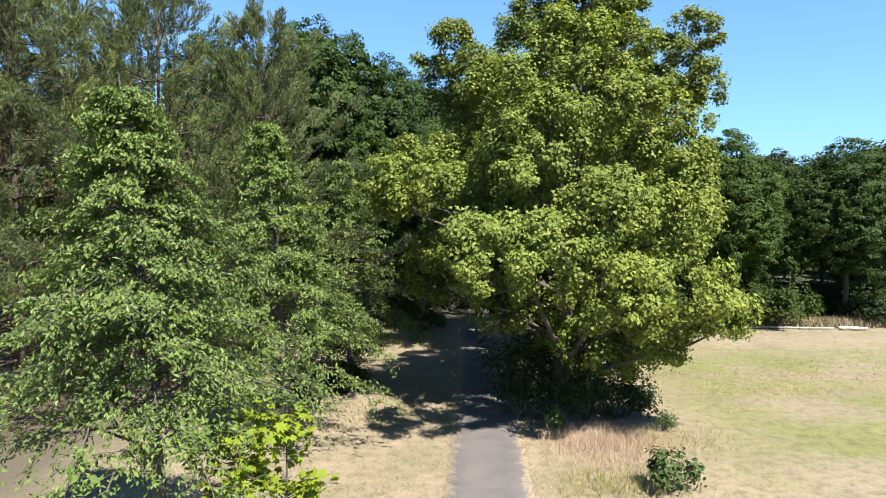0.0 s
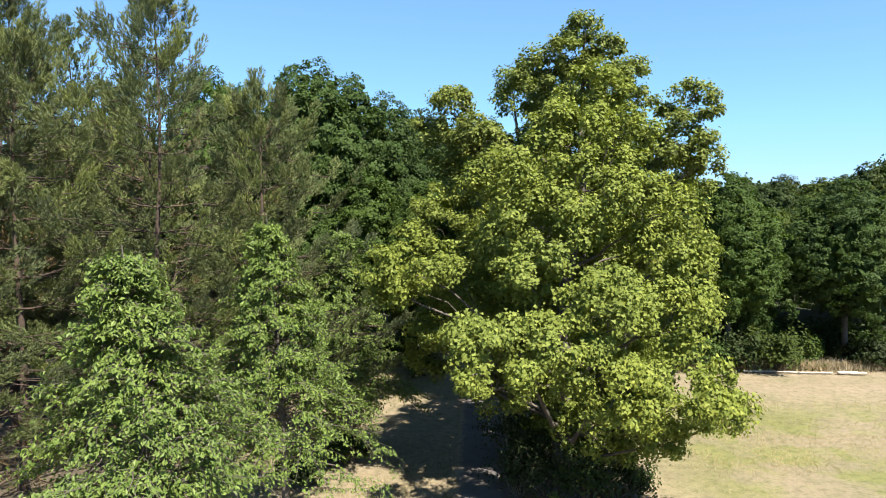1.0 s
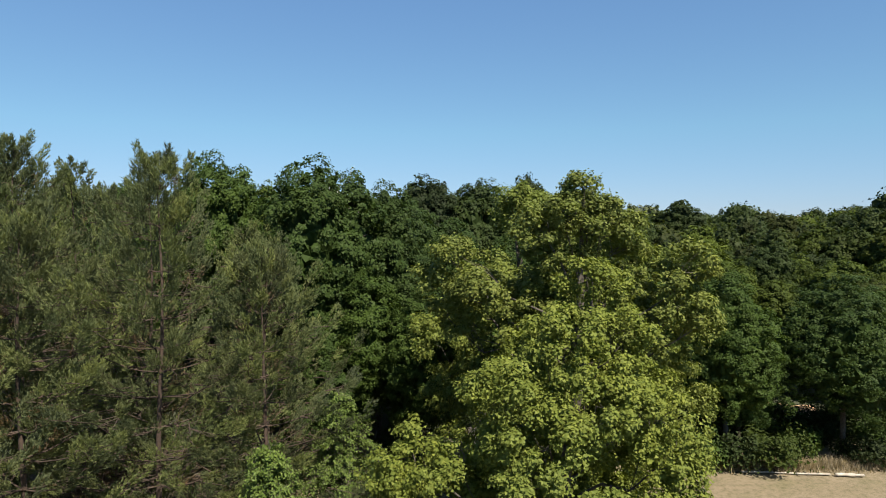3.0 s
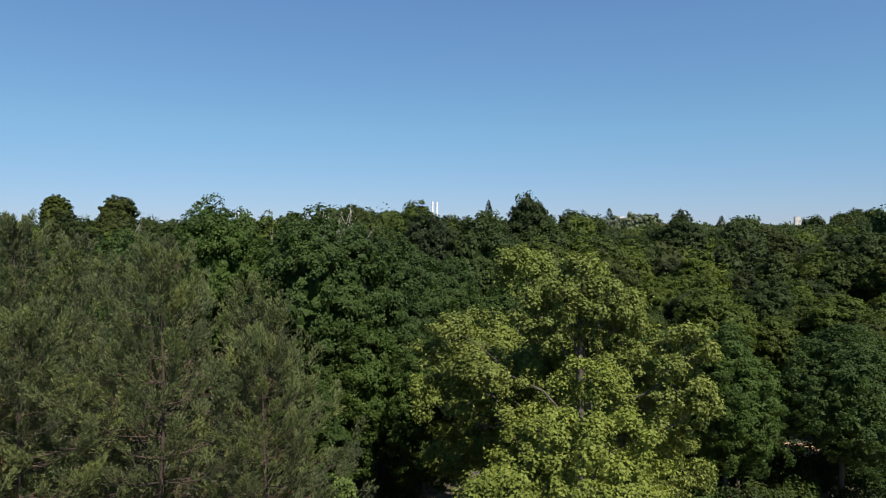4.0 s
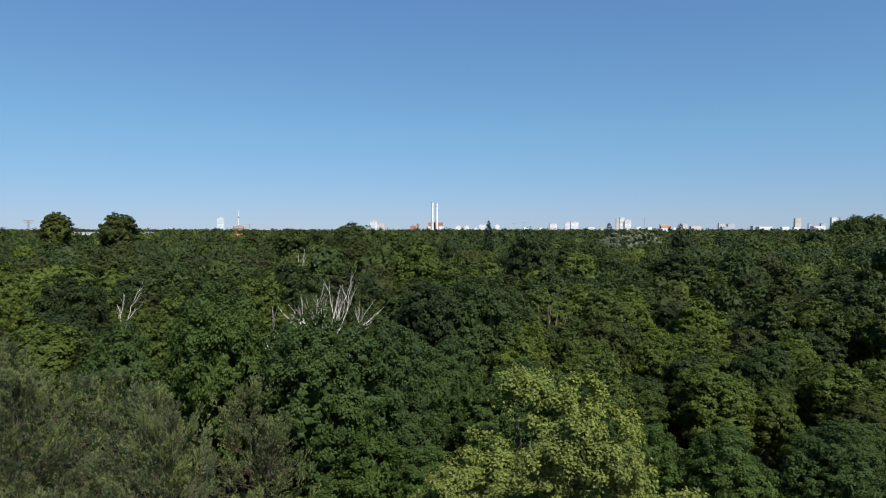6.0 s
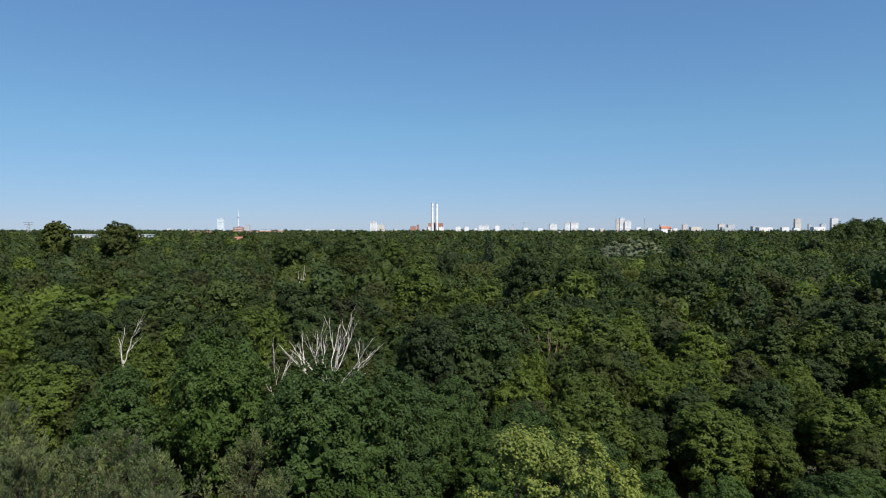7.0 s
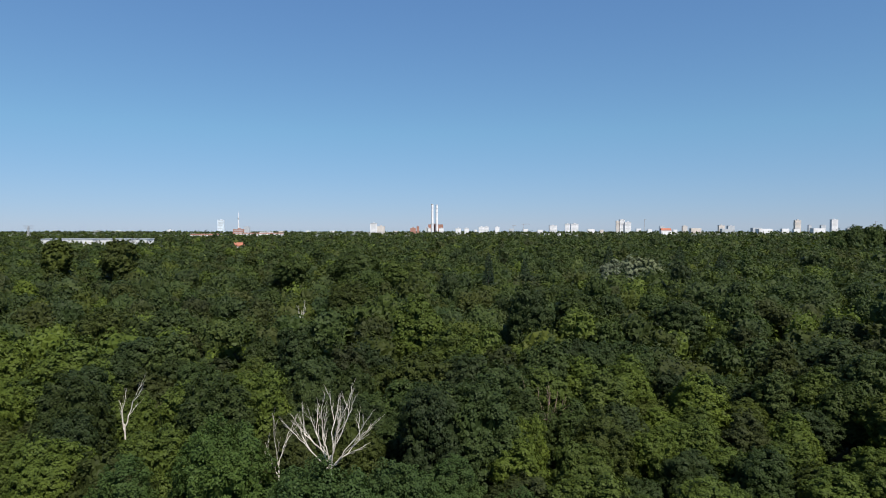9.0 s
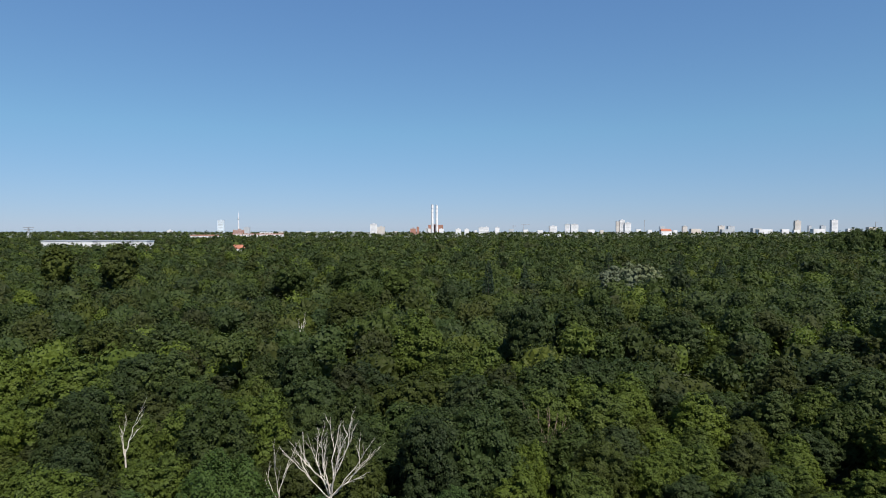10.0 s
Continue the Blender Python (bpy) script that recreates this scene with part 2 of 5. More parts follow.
def leaf_arrays(rng, at, normal, size, droop=0.5, slim=0.62):
    """Folded leaves: base, two sides and a tip, lying across the given normals with the tips hanging."""
    n = len(at)
    tip = rng.normal(size=(n, 3))
    tip[:, 2] -= droop
    tip = unit(tip - normal * np.sum(tip * normal, axis=1, keepdims=True))
    side = np.cross(normal, tip)
    size = np.asarray(size).reshape(-1, 1) * np.ones((n, 1))
    fold = normal * size * 0.12
    v = np.stack([at - tip * size * 0.5, at + side * size * slim * 0.5 + fold, at + tip * size * 0.5, at - side * size * slim * 0.5 + fold], axis=1)
    return v.reshape(-1, 3), np.arange(4 * n).reshape(-1, 4)


def tri_arrays(rng, at, normal, size):
    """Three-cornered leaf sprays for crowns further off."""
    n = len(at)
    a = unit(np.cross(normal, rng.normal(size=(n, 3))))
    b = np.cross(normal, a)
    s = np.asarray(size).reshape(-1, 1) * np.ones((n, 1)) * 0.72
    v = np.stack([at + a * s, at + (-0.5 * a + 0.8 * b) * s - normal * s * 0.15, at + (-0.5 * a - 0.8 * b) * s + normal * s * 0.1], axis=1)
    return v.reshape(-1, 3), np.arange(3 * n).reshape(-1, 3)


def clump_points(rng, centres, radii, per, flat=0.75, up=0.35, spread=0.5, shell=0.45, hub=None, odd=0.4, whole=0.6, rise=0.4):
    """Leaf places and normals over the outsides of leafy clumps."""
    k = len(centres)
    d = unit(rng.normal(size=(k * per, 3)) + np.array([0, 0, up]))
    r = np.repeat(radii, per).reshape(-1, 1) * (shell + (1.08 - shell) * rng.random((k * per, 1)) ** 0.6)
    form = np.repeat(rng.uniform(1 - odd, 1 + odd, (k, 3)) * np.array([1, 1, flat]), per, axis=0)
    at = np.repeat(centres, per, axis=0) + d * r * form + rng.normal(size=d.shape) * r * odd * 0.4
    out = 0 if hub is None else unit(at - np.asarray(hub)) * whole
    normal = unit(d * 0.8 + out + np.array([0, 0, rise]) + rng.normal(size=d.shape) * spread)
    return at, normal


def tube_arrays(points, radii, sides=7):
    p = np.asarray(points, float)
    r = np.asarray(radii, float)
    along = unit(np.gradient(p, axis=0))
    ref = np.where(np.abs(along[:, 2:3]) > 0.9, np.array([[1.0, 0, 0]]), np.array([[0, 0, 1.0]]))
    a = unit(np.cross(along, ref))
    b = np.cross(along, a)
    ang = np.linspace(0, 2 * math.pi, sides, endpoint=False)
    ring = a[:, None, :] * np.cos(ang)[None, :, None] + b[:, None, :] * np.sin(ang)[None, :, None]
    v = (p[:, None, :] + ring * r[:, None, None]).reshape(-1, 3)
    i, j = np.meshgrid(np.arange(len(p) - 1), np.arange(sides), indexing="ij")
    q = np.stack([i * sides + j, i * sides + (j + 1) % sides, (i + 1) * sides + (j + 1) % sides, (i + 1) * sides + j], axis=-1)
    return v, q.reshape(-1, 4)


def joined(pieces):
    vs, fs, n = [], [], 0
    for v, f in pieces:
        vs.append(v)
        fs.append(f + n)
        n += len(v)
    return np.concatenate(vs), np.concatenate(fs)


def limb_path(rng, a, b, steps=5, bend=0.08, rise=0.12):
    a, b = np.asarray(a, float), np.asarray(b, float)
    t = np.linspace(0, 1, steps)[:, None]
    long = np.linalg.norm(b - a)
    p = a + (b - a) * t
    p[:, 2] += np.sin(t[:, 0] * math.pi) * long * rise
    p[1:-1] += rng.normal(size=(steps - 2, 3)) * long * bend
    return p


def part(name, me, parent, label=""):
    ob = new(name, me)
    ob.parent = parent
    if label:
        ob["label"] = label
    return ob


def thing(name, place, label, category, group=""):
    ob = new(name)
    ob.empty_display_size = 0.2
    ob.matrix_world = Matrix.Translation(place)
    return tagged(ob, label, category, group)


# ---- trees ----
def sub_clumps(rng, lobes, count, size, flat=0.8):
    """Small clumps over the outside of each lobe (x, y, z, r)."""
    lobes = np.asarray(lobes, float)
    n = np.maximum((count * (lobes[:, 3] / lobes[:, 3].mean()) ** 1.6).astype(int), 3)
    rep = np.repeat(lobes, n, axis=0)
    d = unit(rng.normal(size=(len(rep), 3)) + np.array([0, 0, 0.25]))
    far = (0.5 + 0.48 * rng.random((len(rep), 1)) ** 0.6)
    return rep[:, :3] + d * rep[:, 3:4] * far * np.array([1, 1, flat]), size * (0.65 + 0.7 * rng.random(len(rep)))


def lobed_tree(name, place, lobes, height, trunk_r, leaf, bark, seed, label, clumps, clump_r, per, size, rise=0.4, crotch=0.35, spread=0.42, flat=0.8, group=""):
    """A tree whose crown is a set of lobes, given relative to its foot, each on a limb of its own."""
    rng = np.random.default_rng(seed)
    tree = thing(name, place, label, "tree", group)
    lobes = np.asarray(lobes, float)
    top = lobes[np.argmax(lobes[:, 2])]
    tp = np.array([[0, 0, -0.2], [0.02, 0, 0.5], [0.05, 0.1, height * 0.25], [0.1, 0.05, height * 0.5], [top[0] * 0.6, top[1] * 0.6, height * 0.75], [top[0], top[1], top[2]]])
    tr = trunk_r * np.array([1.5, 1.08, 0.9, 0.65, 0.35, 0.06])
    part("trunk", mesh_of("trunk", *tube_arrays(tp, tr, 10), [bark], smooth=True), tree)
    for x, y, z, r in lobes:
        start_z = max(height * 0.12, min(z - 0.5 * math.hypot(x, y), height * 0.8)) * (1 - crotch * 0.3)
        k = min(start_z / height, 0.95)
        p0 = [np.interp(start_z, tp[:, 2], tp[:, i]) for i in range(2)] + [start_z]
        path = limb_path(rng, p0, (x, y, z - r * 0.3), 6, 0.05, 0.0)
        rr = trunk_r * np.linspace(0.3, 0.05, 6) * (1 - 0.6 * k)
        pieces = [tube_arrays(path, rr, 6)]
        for _ in range(5):
            q = path[rng.integers(3, 6)]
            e = np.array([x, y, z]) + unit(rng.normal(size=3)) * r * 0.6
            pieces.append(tube_arrays(limb_path(rng, q, e, 4, 0.1), trunk_r * np.linspace(0.05, 0.012, 4), 4))
        part("limb", mesh_of("limb", *joined(pieces), [bark], smooth=True), tree)
    c, cr = sub_clumps(rng, lobes, clumps, clump_r)
    at, normal = clump_points(rng, c, cr, per, flat, 0.3, spread, 0.35, (0, 0, height * 0.45), 0.36, 0.5, rise)
    size = size * (0.7 + 0.6 * rng.random(len(at)))
    v, f = tri_arrays(rng, at, normal, size)
    part("crown", mesh_of("crown", v, f, [leaf]), tree)
    return tree


def ball_dirs(level, low=-2.0):
    """Corners and faces of an even ball of triangles, without what lies under low."""
    bm = bmesh.new()
    bmesh.ops.create_icosphere(bm, subdivisions=level, radius=1.0)
    v = np.array([p.co[:] for p in bm.verts])
    f = np.array([[p.index for p in q.verts] for q in bm.faces])
    bm.free()
    f = f[v[f][:, :, 2].mean(axis=1) > low]
    used = np.unique(f)
    return v[used], np.searchsorted(used, f)


def crown_shapes(rng, n, count, depth):
    """Rounded boughs over n crowns of radius one: middles and radii; depth says how far down they go."""
    i = np.arange(count)
    up = np.clip(1 - depth * (i + 0.5) / count + rng.normal(size=(n, count)) * 0.06, -0.98, 0.98)
    flat = np.sqrt(1 - up * up)
    a = i * 2.399 + rng.random((n, 1)) * 6.28 + rng.normal(size=(n, count)) * 0.3
    c = np.stack([np.cos(a) * flat, np.sin(a) * flat, up], axis=-1) * rng.uniform(0.5, 0.72, (n, count, 1))
    r = rng.uniform(0.26, 0.44, (n, count))
    return np.concatenate([np.zeros((n, 1, 3)), c], axis=1), np.concatenate([np.full((n, 1), 0.6), r], axis=1)


def crown_skin(c, r, d):
    """How far the crowns reach along directions d, and the outward normals there."""
    b = np.einsum("nkd,nld->nkl", d, c)
    disc = (r ** 2 - np.sum(c ** 2, axis=-1))[:, None, :] + b * b
    t = np.where(disc > 0, b + np.sqrt(np.maximum(disc, 0)), 0.0)
    j = np.argmax(t, axis=-1)
    far = np.take_along_axis(t, j[..., None], axis=-1)
    mid = np.take_along_axis(c, j[..., None], axis=1)
    return far, unit(d * far - mid)


# ---- ground ----
def build_ground():
    """One sheet, finely cut and gently uneven near the path, reaching the horizon."""
    edge = np.concatenate([[-4950, -2500, -1000, -400, -150, -80], np.arange(-48, 49, 1.5), [80, 150, 400, 1000, 2500, 4950]])
    gx, gy = np.meshgrid(edge, edge + 0.0, indexing="ij")
    gy = gy + 35.0
    gz = np.zeros_like(gx)
    near = np.clip(1 - np.maximum(np.abs(gx), np.abs(gy - 35)) / 60, 0, 1)
    for i in range(gx.shape[0]):
        for j in range(gx.shape[1]):
            if near[i, j] > 0:
                gz[i, j] = 0.16 * near[i, j] * noise.noise(Vector((gx[i, j] * 0.12, gy[i, j] * 0.12, 0.3))) * min(1.0, abs(gx[i, j] - 2.2) / 4.0)
    n = len(edge)
    v = np.stack([gx, gy, gz - 0.03], axis=-1).reshape(-1, 3)
    i, j = np.meshgrid(np.arange(n - 1), np.arange(n - 1), indexing="ij")
    f = np.stack([i * n + j, (i + 1) * n + j, (i + 1) * n + j + 1, i * n + j + 1], axis=-1).reshape(-1, 4)
    tagged(new("ground", mesh_of("ground", v, f, [DIRT], smooth=True)), "dry straw-coloured meadow and leaf litter under the trees", "ground", kind="structure")


build_ground()


def path_middle(y):
    return 1.35 + (y - 19) * 0.05


def build_path():
    rng = np.random.default_rng(4)
    ys = np.arange(-12, 75, 0.25)
    rows = []
    for y in ys:
        w = 1.28
        a = w + 0.22 * noise.noise(Vector((0, y * 0.6, 0))) + 0.14 * noise.noise(Vector((3, y * 2.3, 0))) + rng.normal() * 0.03
        b = w + 0.22 * noise.noise(Vector((9, y * 0.6, 0))) + 0.14 * noise.noise(Vector((6, y * 2.3, 0))) + rng.normal() * 0.03
        m = path_middle(y)
        for k in (-1.0, -0.96, -0.4, 0.0, 0.4, 0.96, 1.0):
            rows.append((m + k * (a if k < 0 else b), y, -0.06 if abs(k) == 1.0 else 0.0 + 0.035 * (1 - k * k)))
    n = 7
    i, j = np.meshgrid(np.arange(len(ys) - 1), np.arange(n - 1), indexing="ij")
    f = np.stack([i * n + j, i * n + j + 1, (i + 1) * n + j + 1, (i + 1) * n + j], axis=-1).reshape(-1, 4)
    tagged(new("path", mesh_of("path", np.array(rows), f, [ASPHALT], smooth=True)), "worn grey asphalt path with ragged edges", "path", kind="structure")


build_path()


def blades(rng, xy, height, width, lie=0.35):
    """Grass blades as bent triangles, one face each."""
    n = len(xy)
    a = rng.random(n) * 2 * math.pi
    side = np.stack([np.cos(a), np.sin(a), np.zeros(n)], axis=1)
    lean = rng.normal(size=(n, 3)) * lie
    lean[:, 2] = 1
    h = (height * (0.5 + rng.random(n)))[:, None] if np.ndim(height) else (height * (0.5 + rng.random((n, 1))))
    foot = np.concatenate([xy, np.full((n, 1), -0.05)], axis=1)
    v = np.stack([foot - side * width, foot + side * width, foot + lean * h], axis=1).reshape(-1, 3)
    return v, np.arange(3 * n).reshape(-1, 3)


def keep_off_path(xy, gap=1.12):
    return xy[np.abs(xy[:, 0] - (1.35 + (xy[:, 1] - 19) * 0.05)) > gap]


def build_grass():
    rng = np.random.default_rng(11)
    # short straw over the meadow, in drifts
    xy = np.stack([rng.uniform(-12, 34, 110000), 16.0 + 18 * rng.random(110000) ** 1.2], axis=1)
    xy = keep_off_path(xy)
    drift = np.array([noise.noise(Vector((x * 0.25, y * 0.25, 2.0))) for x, y in xy])
    xy = xy[drift + 0.12 > rng.normal(size=len(xy)) * 0.25]
    tagged(new("dry_grass", mesh_of("dry_grass", *blades(rng, xy, 0.07, 0.016, 1.1), [STRAW])), "short dry straw-coloured meadow grass", "grass", kind="stuff")
    xy = np.stack([rng.uniform(9, 34, 40000), 16.5 + 24 * rng.random(40000) ** 1.3], axis=1)
    drift = np.array([noise.noise(Vector((x * 0.18, y * 0.3, 7.0))) for x, y in xy])
    xy = xy[drift > 0.05 + rng.normal(size=len(xy)) * 0.2]
    tagged(new("green_grass", mesh_of("green_grass", *blades(rng, xy, 0.075, 0.016, 1.1), [GRASS])), "greener short grass in the meadow's middle", "grass", kind="stuff")
    # straw and grit strewn over the path's edges
    y = 16 + 34 * rng.random(5000) ** 1.5
    x = 1.35 + (y - 19) * 0.05 + rng.choice([-1, 1], 5000) * (1.22 + rng.normal(size=5000) * 0.14)
    tagged(new("dry_grass", mesh_of("dry_grass", *blades(rng, np.stack([x, y], axis=1), 0.08, 0.014, 1.0), [STRAW])), "straw creeping over the edges of the path", "grass", kind="stuff")
    # a tall reddish tussock belt before the linden
    c = np.concatenate([rng.normal((5.8, 22.6), (1.2, 0.8), size=(2000, 2)), rng.normal((5.6, 20.4), (1.0, 1.0), size=(500, 2))])
    c = keep_off_path(c, 1.7)
    tagged(new("tall_grass", mesh_of("tall_grass", *blades(rng, c, 0.42, 0.009, 0.5), [SEED])), "tall reddish seeding grass before the linden", "grass", kind="stuff")
    c = np.concatenate([rng.normal((5.2, 19.0), (1.0, 0.8), size=(800, 2)), rng.normal((7.6, 23.0), (1.2, 0.8), size=(700, 2)), rng.normal((-4.2, 44), (2.2, 2.0), size=(2500, 2))])
    c = keep_off_path(c, 1.7)
    tagged(new("tall_grass", mesh_of("tall_grass", *blades(rng, c, 0.34, 0.01, 0.5), [GRASS])), "tall pale green grass beside the path", "grass", kind="stuff")
    # reedy fringe along the wood's edge
    c = np.stack([rng.uniform(17, 36, 6000), rng.normal(49.7, 0.55, 6000)], axis=1)
    tagged(new("tall_grass", mesh_of("tall_grass", *blades(rng, c, 0.6, 0.03), [STRAW])), "tall dry grass along the edge of the wood", "grass", kind="stuff")


build_grass()


# a bare sandy clearing inside the wood's edge
def sandy_clearing(x, y, rx, ry, seed):
    rng = np.random.default_rng(seed)
    a = np.linspace(0, 2 * math.pi, 28, endpoint=False)
    ragged = 1 + 0.16 * np.sin(a * 3 + 1.0) + 0.08 * rng.normal(size=28)
    rim = np.stack([x + rx * ragged * np.cos(a), y + ry * ragged * np.sin(a), np.full(28, 0.006)], axis=1)
    v = np.concatenate([[[x, y, 0.09]], (rim - [x, y, 0]) * [0.6, 0.6, 1] + [x, y, 0.05], rim])
    i = np.arange(28)
    j = (i + 1) % 28
    f = np.concatenate([np.stack([0 * i, 1 + i, 1 + j], axis=1), np.stack([1 + i, 29 + i, 29 + j], axis=1), np.stack([1 + i, 29 + j, 1 + j], axis=1)])
    tagged(new("ground_sand", mesh_of("ground_sand", v, f, [SAND], smooth=True)), "bare orange-brown sand in a small clearing", "ground", kind="structure")


sandy_clearing(33.0, 65.0, 4.2, 3.6, 77)

# ---- the lindens of the avenue: lobes as (x, y, z, radius) about each tree's foot ----
AVENUE_A = [
    # rear and low lobes, added to thicken the crown's shade on the path
    (-3.5, 2.5, 8.0, 2.2), (-4.5, 0.5, 7.0, 1.8), (-2.5, 4.0, 6.0, 2.2), (1.0, 4.5, 7.0, 2.5), (4.0, 3.5, 7.0, 2.3), (0.0, 3.5, 12.5, 2.2), (3.5, 2.5, 11.0, 2.0), (-4.8, 3.0, 5.5, 1.8),
    (0.2, 1.9, 3.6, 2.6), (-2.2, 0.6, 4.4, 1.6), (3.4, 0.9, 3.6, 2.2), (0.9, -1.0, 3.0, 1.5), (2.4, -0.6, 2.8, 1.5), (-1.4, 2.8, 10.5, 2.6),
    (-5.8, -1.7, 9.3, 2.0), (-6.6, -1.7, 8.8, 1.2), (-3.4, -5.4, 6.6, 1.9), (-1.7, -3.7, 9.0, 1.4), (0.9, -4.7, 8.0, 1.8), (3.6, -3.2, 7.8, 1.6),
    (3.1, -4.2, 5.4, 2.2), (0.6, -5.2, 5.5, 1.7), (4.7, -4.2, 4.5, 1.1), (-1.2, -5.2, 7.0, 1.4), (2.6, -3.0, 3.4, 1.3),
    (-2.6, -2.2, 12.4, 1.7), (-1.3, -3.2, 10.9, 1.7), (0.5, -3.2, 12.1, 2.0), (2.8, -2.2, 11.7, 1.8), (3.7, -2.2, 9.9, 1.5), (-2.5, -2.2, 10.1, 1.3),
    (-0.2, -1.7, 14.3, 1.8), (1.8, -1.2, 14.1, 1.7), (1.2, -0.2, 16.1, 1.5), (1.8, 2.8, 9.7, 3.7), (1.9, 1.8, 4.9, 3.6), (-2.0, 1.8, 7.0, 2.7),
]
AVENUE_B = [
    # two low lobes added to deepen the shade below
    (0.0, 1.0, 4.0, 3.0), (-3.2, 0.0, 5.5, 2.2),
    (-0.7, -1.5, 19.3, 1.5), (0.7, -1.5, 18.7, 1.4), (-0.1, -1.5, 20.5, 0.8), (-2.2, -1.5, 18.3, 1.2), (2.4, -0.5, 18.3, 1.1), (4.9, -2.5, 16.5, 1.3),
    (4.3, -2.5, 14.9, 1.3), (5.4, -2.5, 14.1, 1.0), (-6.3, 0.0, 16.8, 1.2), (-5.3, -0.5, 15.1, 1.6), (-7.5, 0.5, 15.6, 1.0), (-6.4, 0.5, 13.8, 1.3),
    (-0.6, 0.5, 16.7, 2.3), (2.3, 0.5, 15.9, 2.3), (0.7, 2.5, 13.0, 4.0), (3.8, 0.5, 12.9, 2.9), (-3.4, 1.5, 13.9, 2.7), (-0.2, 2.5, 8.4, 4.6),
    (3.8, 1.5, 8.5, 3.9),
]
AVENUE_C = [
    (-0.6, -0.5, 19.4, 2.3), (-1.5, -0.5, 19.9, 1.3), (3.2, -1.0, 19.1, 2.0), (5.3, -0.5, 17.0, 1.9), (1.3, -1.5, 17.5, 2.2), (-3.2, -0.5, 15.5, 2.0),
    (-2.3, -2.5, 14.1, 2.5), (0.2, -2.5, 13.8, 2.6), (3.5, -2.0, 14.0, 2.7), (6.1, -0.5, 13.3, 2.2), (-5.4, -0.5, 13.3, 1.9), (-6.1, -1.5, 11.3, 2.2),
    # the last two lobes are unseen, added over the path to shade it
    (2.2, 0.5, 9.2, 4.5), (-2.4, 0.5, 9.2, 4.2), (6.3, 0.5, 9.2, 3.4), (-5.0, -2.6, 8.2, 2.4), (-4.0, 3.0, 7.5, 2.6),
]


def young_linden(place, height, base, reach, seed, label, boughs=84, twigs=13, per=22, size=0.115, top=(0.0, 0.0)):
    """A slender tree: boughs rising from one stem and drooping at their ends, hung with leaves."""
    rng = np.random.default_rng(seed)
    tree = thing("linden_tree", place, label, "tree", "lindens of the avenue")
    zt = np.linspace(-0.2, height, 8)
    k = np.clip(zt / height, 0, 1)[:, None]
    tp = np.concatenate([np.array([top]) * k ** 1.5 + rng.normal(size=(8, 2)) * 0.04 * k, zt[:, None]], axis=1)
    part("trunk", mesh_of("trunk", *tube_arrays(tp, np.linspace(0.17, 0.012, 8), 9), [BARK], smooth=True), tree)
    at, normal = [], []
    for i in range(boughs):
        u = ((i + rng.random()) / boughs) ** 0.9
        z = base + (height - base) * u * 0.97
        a = i * 2.399 + rng.normal() * 0.3
        long = reach * (1 - u) ** 1.0 * rng.uniform(0.55, 1.12) + 0.3
        foot = np.array([np.interp(z, tp[:, 2], tp[:, 0]), np.interp(z, tp[:, 2], tp[:, 1]), z])
        out = np.array([math.cos(a), math.sin(a), 0.0])
        w = np.linspace(0, 1, 6)[:, None]
        lift = rng.uniform(0.35, 0.75)
        p = foot + out * long * w + np.array([0, 0, 1.0]) * long * (lift * w - 0.62 * w ** 2.4) + rng.normal(size=(6, 3)) * 0.03 * long
        pieces = [tube_arrays(p, np.linspace(0.035, 0.006, 6) * (1.1 - 0.7 * u), 5)]
        for _ in range(int(twigs * (0.45 + 0.55 * long / reach))):
            w = rng.uniform(0.22, 1.0)
            q = np.array([np.interp(w, np.linspace(0, 1, 6), p[:, c]) for c in range(3)])
            turn = rng.choice([-1, 1]) * rng.uniform(0.3, 1.2)
            way = out * math.cos(turn) + np.array([-out[1], out[0], 0]) * math.sin(turn) + np.array([0, 0, rng.uniform(-0.15, 0.45)])
            run = (0.3 + 0.22 * long) * rng.uniform(0.7, 1.3)
            s = np.linspace(0, 1, 4)[:, None]
            tw = q + way * run * s - np.array([0, 0, 1.0]) * 0.45 * run * s ** 2
            pieces.append(tube_arrays(tw, np.linspace(0.008, 0.003, 4), 3))
            s = rng.random((per, 1))
            at.append(q + way * run * s - np.array([0, 0, 1.0]) * 0.45 * run * s ** 2 + rng.normal(size=(per, 3)) * np.array([0.075, 0.075, 0.05]) - np.array([0, 0, 0.05]))
            normal.append(unit(out * 0.55 + np.array([0, 0, 0.75]) + rng.normal(size=(per, 3)) * 0.5))
        part("limb", mesh_of("limb", *joined(pieces), [BARK], smooth=True), tree)
    at, normal = np.concatenate(at), np.concatenate(normal)
    v, f = leaf_arrays(rng, at, normal, size * (0.7 + 0.6 * rng.random(len(at))), 1.8, 0.48)
    part("crown", mesh_of("crown", v, f, [LINDEN_YOUNG]), tree)


def slimmer(lobes, k=0.84):
    return [(x, y, z, r * k) for x, y, z, r in lobes]


lobed_tree("linden_tree", (4.8, 26.2, 0), slimmer(AVENUE_A, 0.95), 16.5, 0.42, LINDEN, BARK, 1, "broad old linden in yellow-green flower beside the path", 34, 0.42, 180, 0.108, spread=0.5, group="lindens of the avenue")
lobed_tree("linden_tree", (6.9, 33.5, 0), slimmer(AVENUE_B, 1.04), 20.8, 0.45, LINDEN, BARK, 2, "tall linden with a pointed yellow-green crown", 34, 0.46, 185, 0.126, spread=0.5, group="lindens of the avenue")
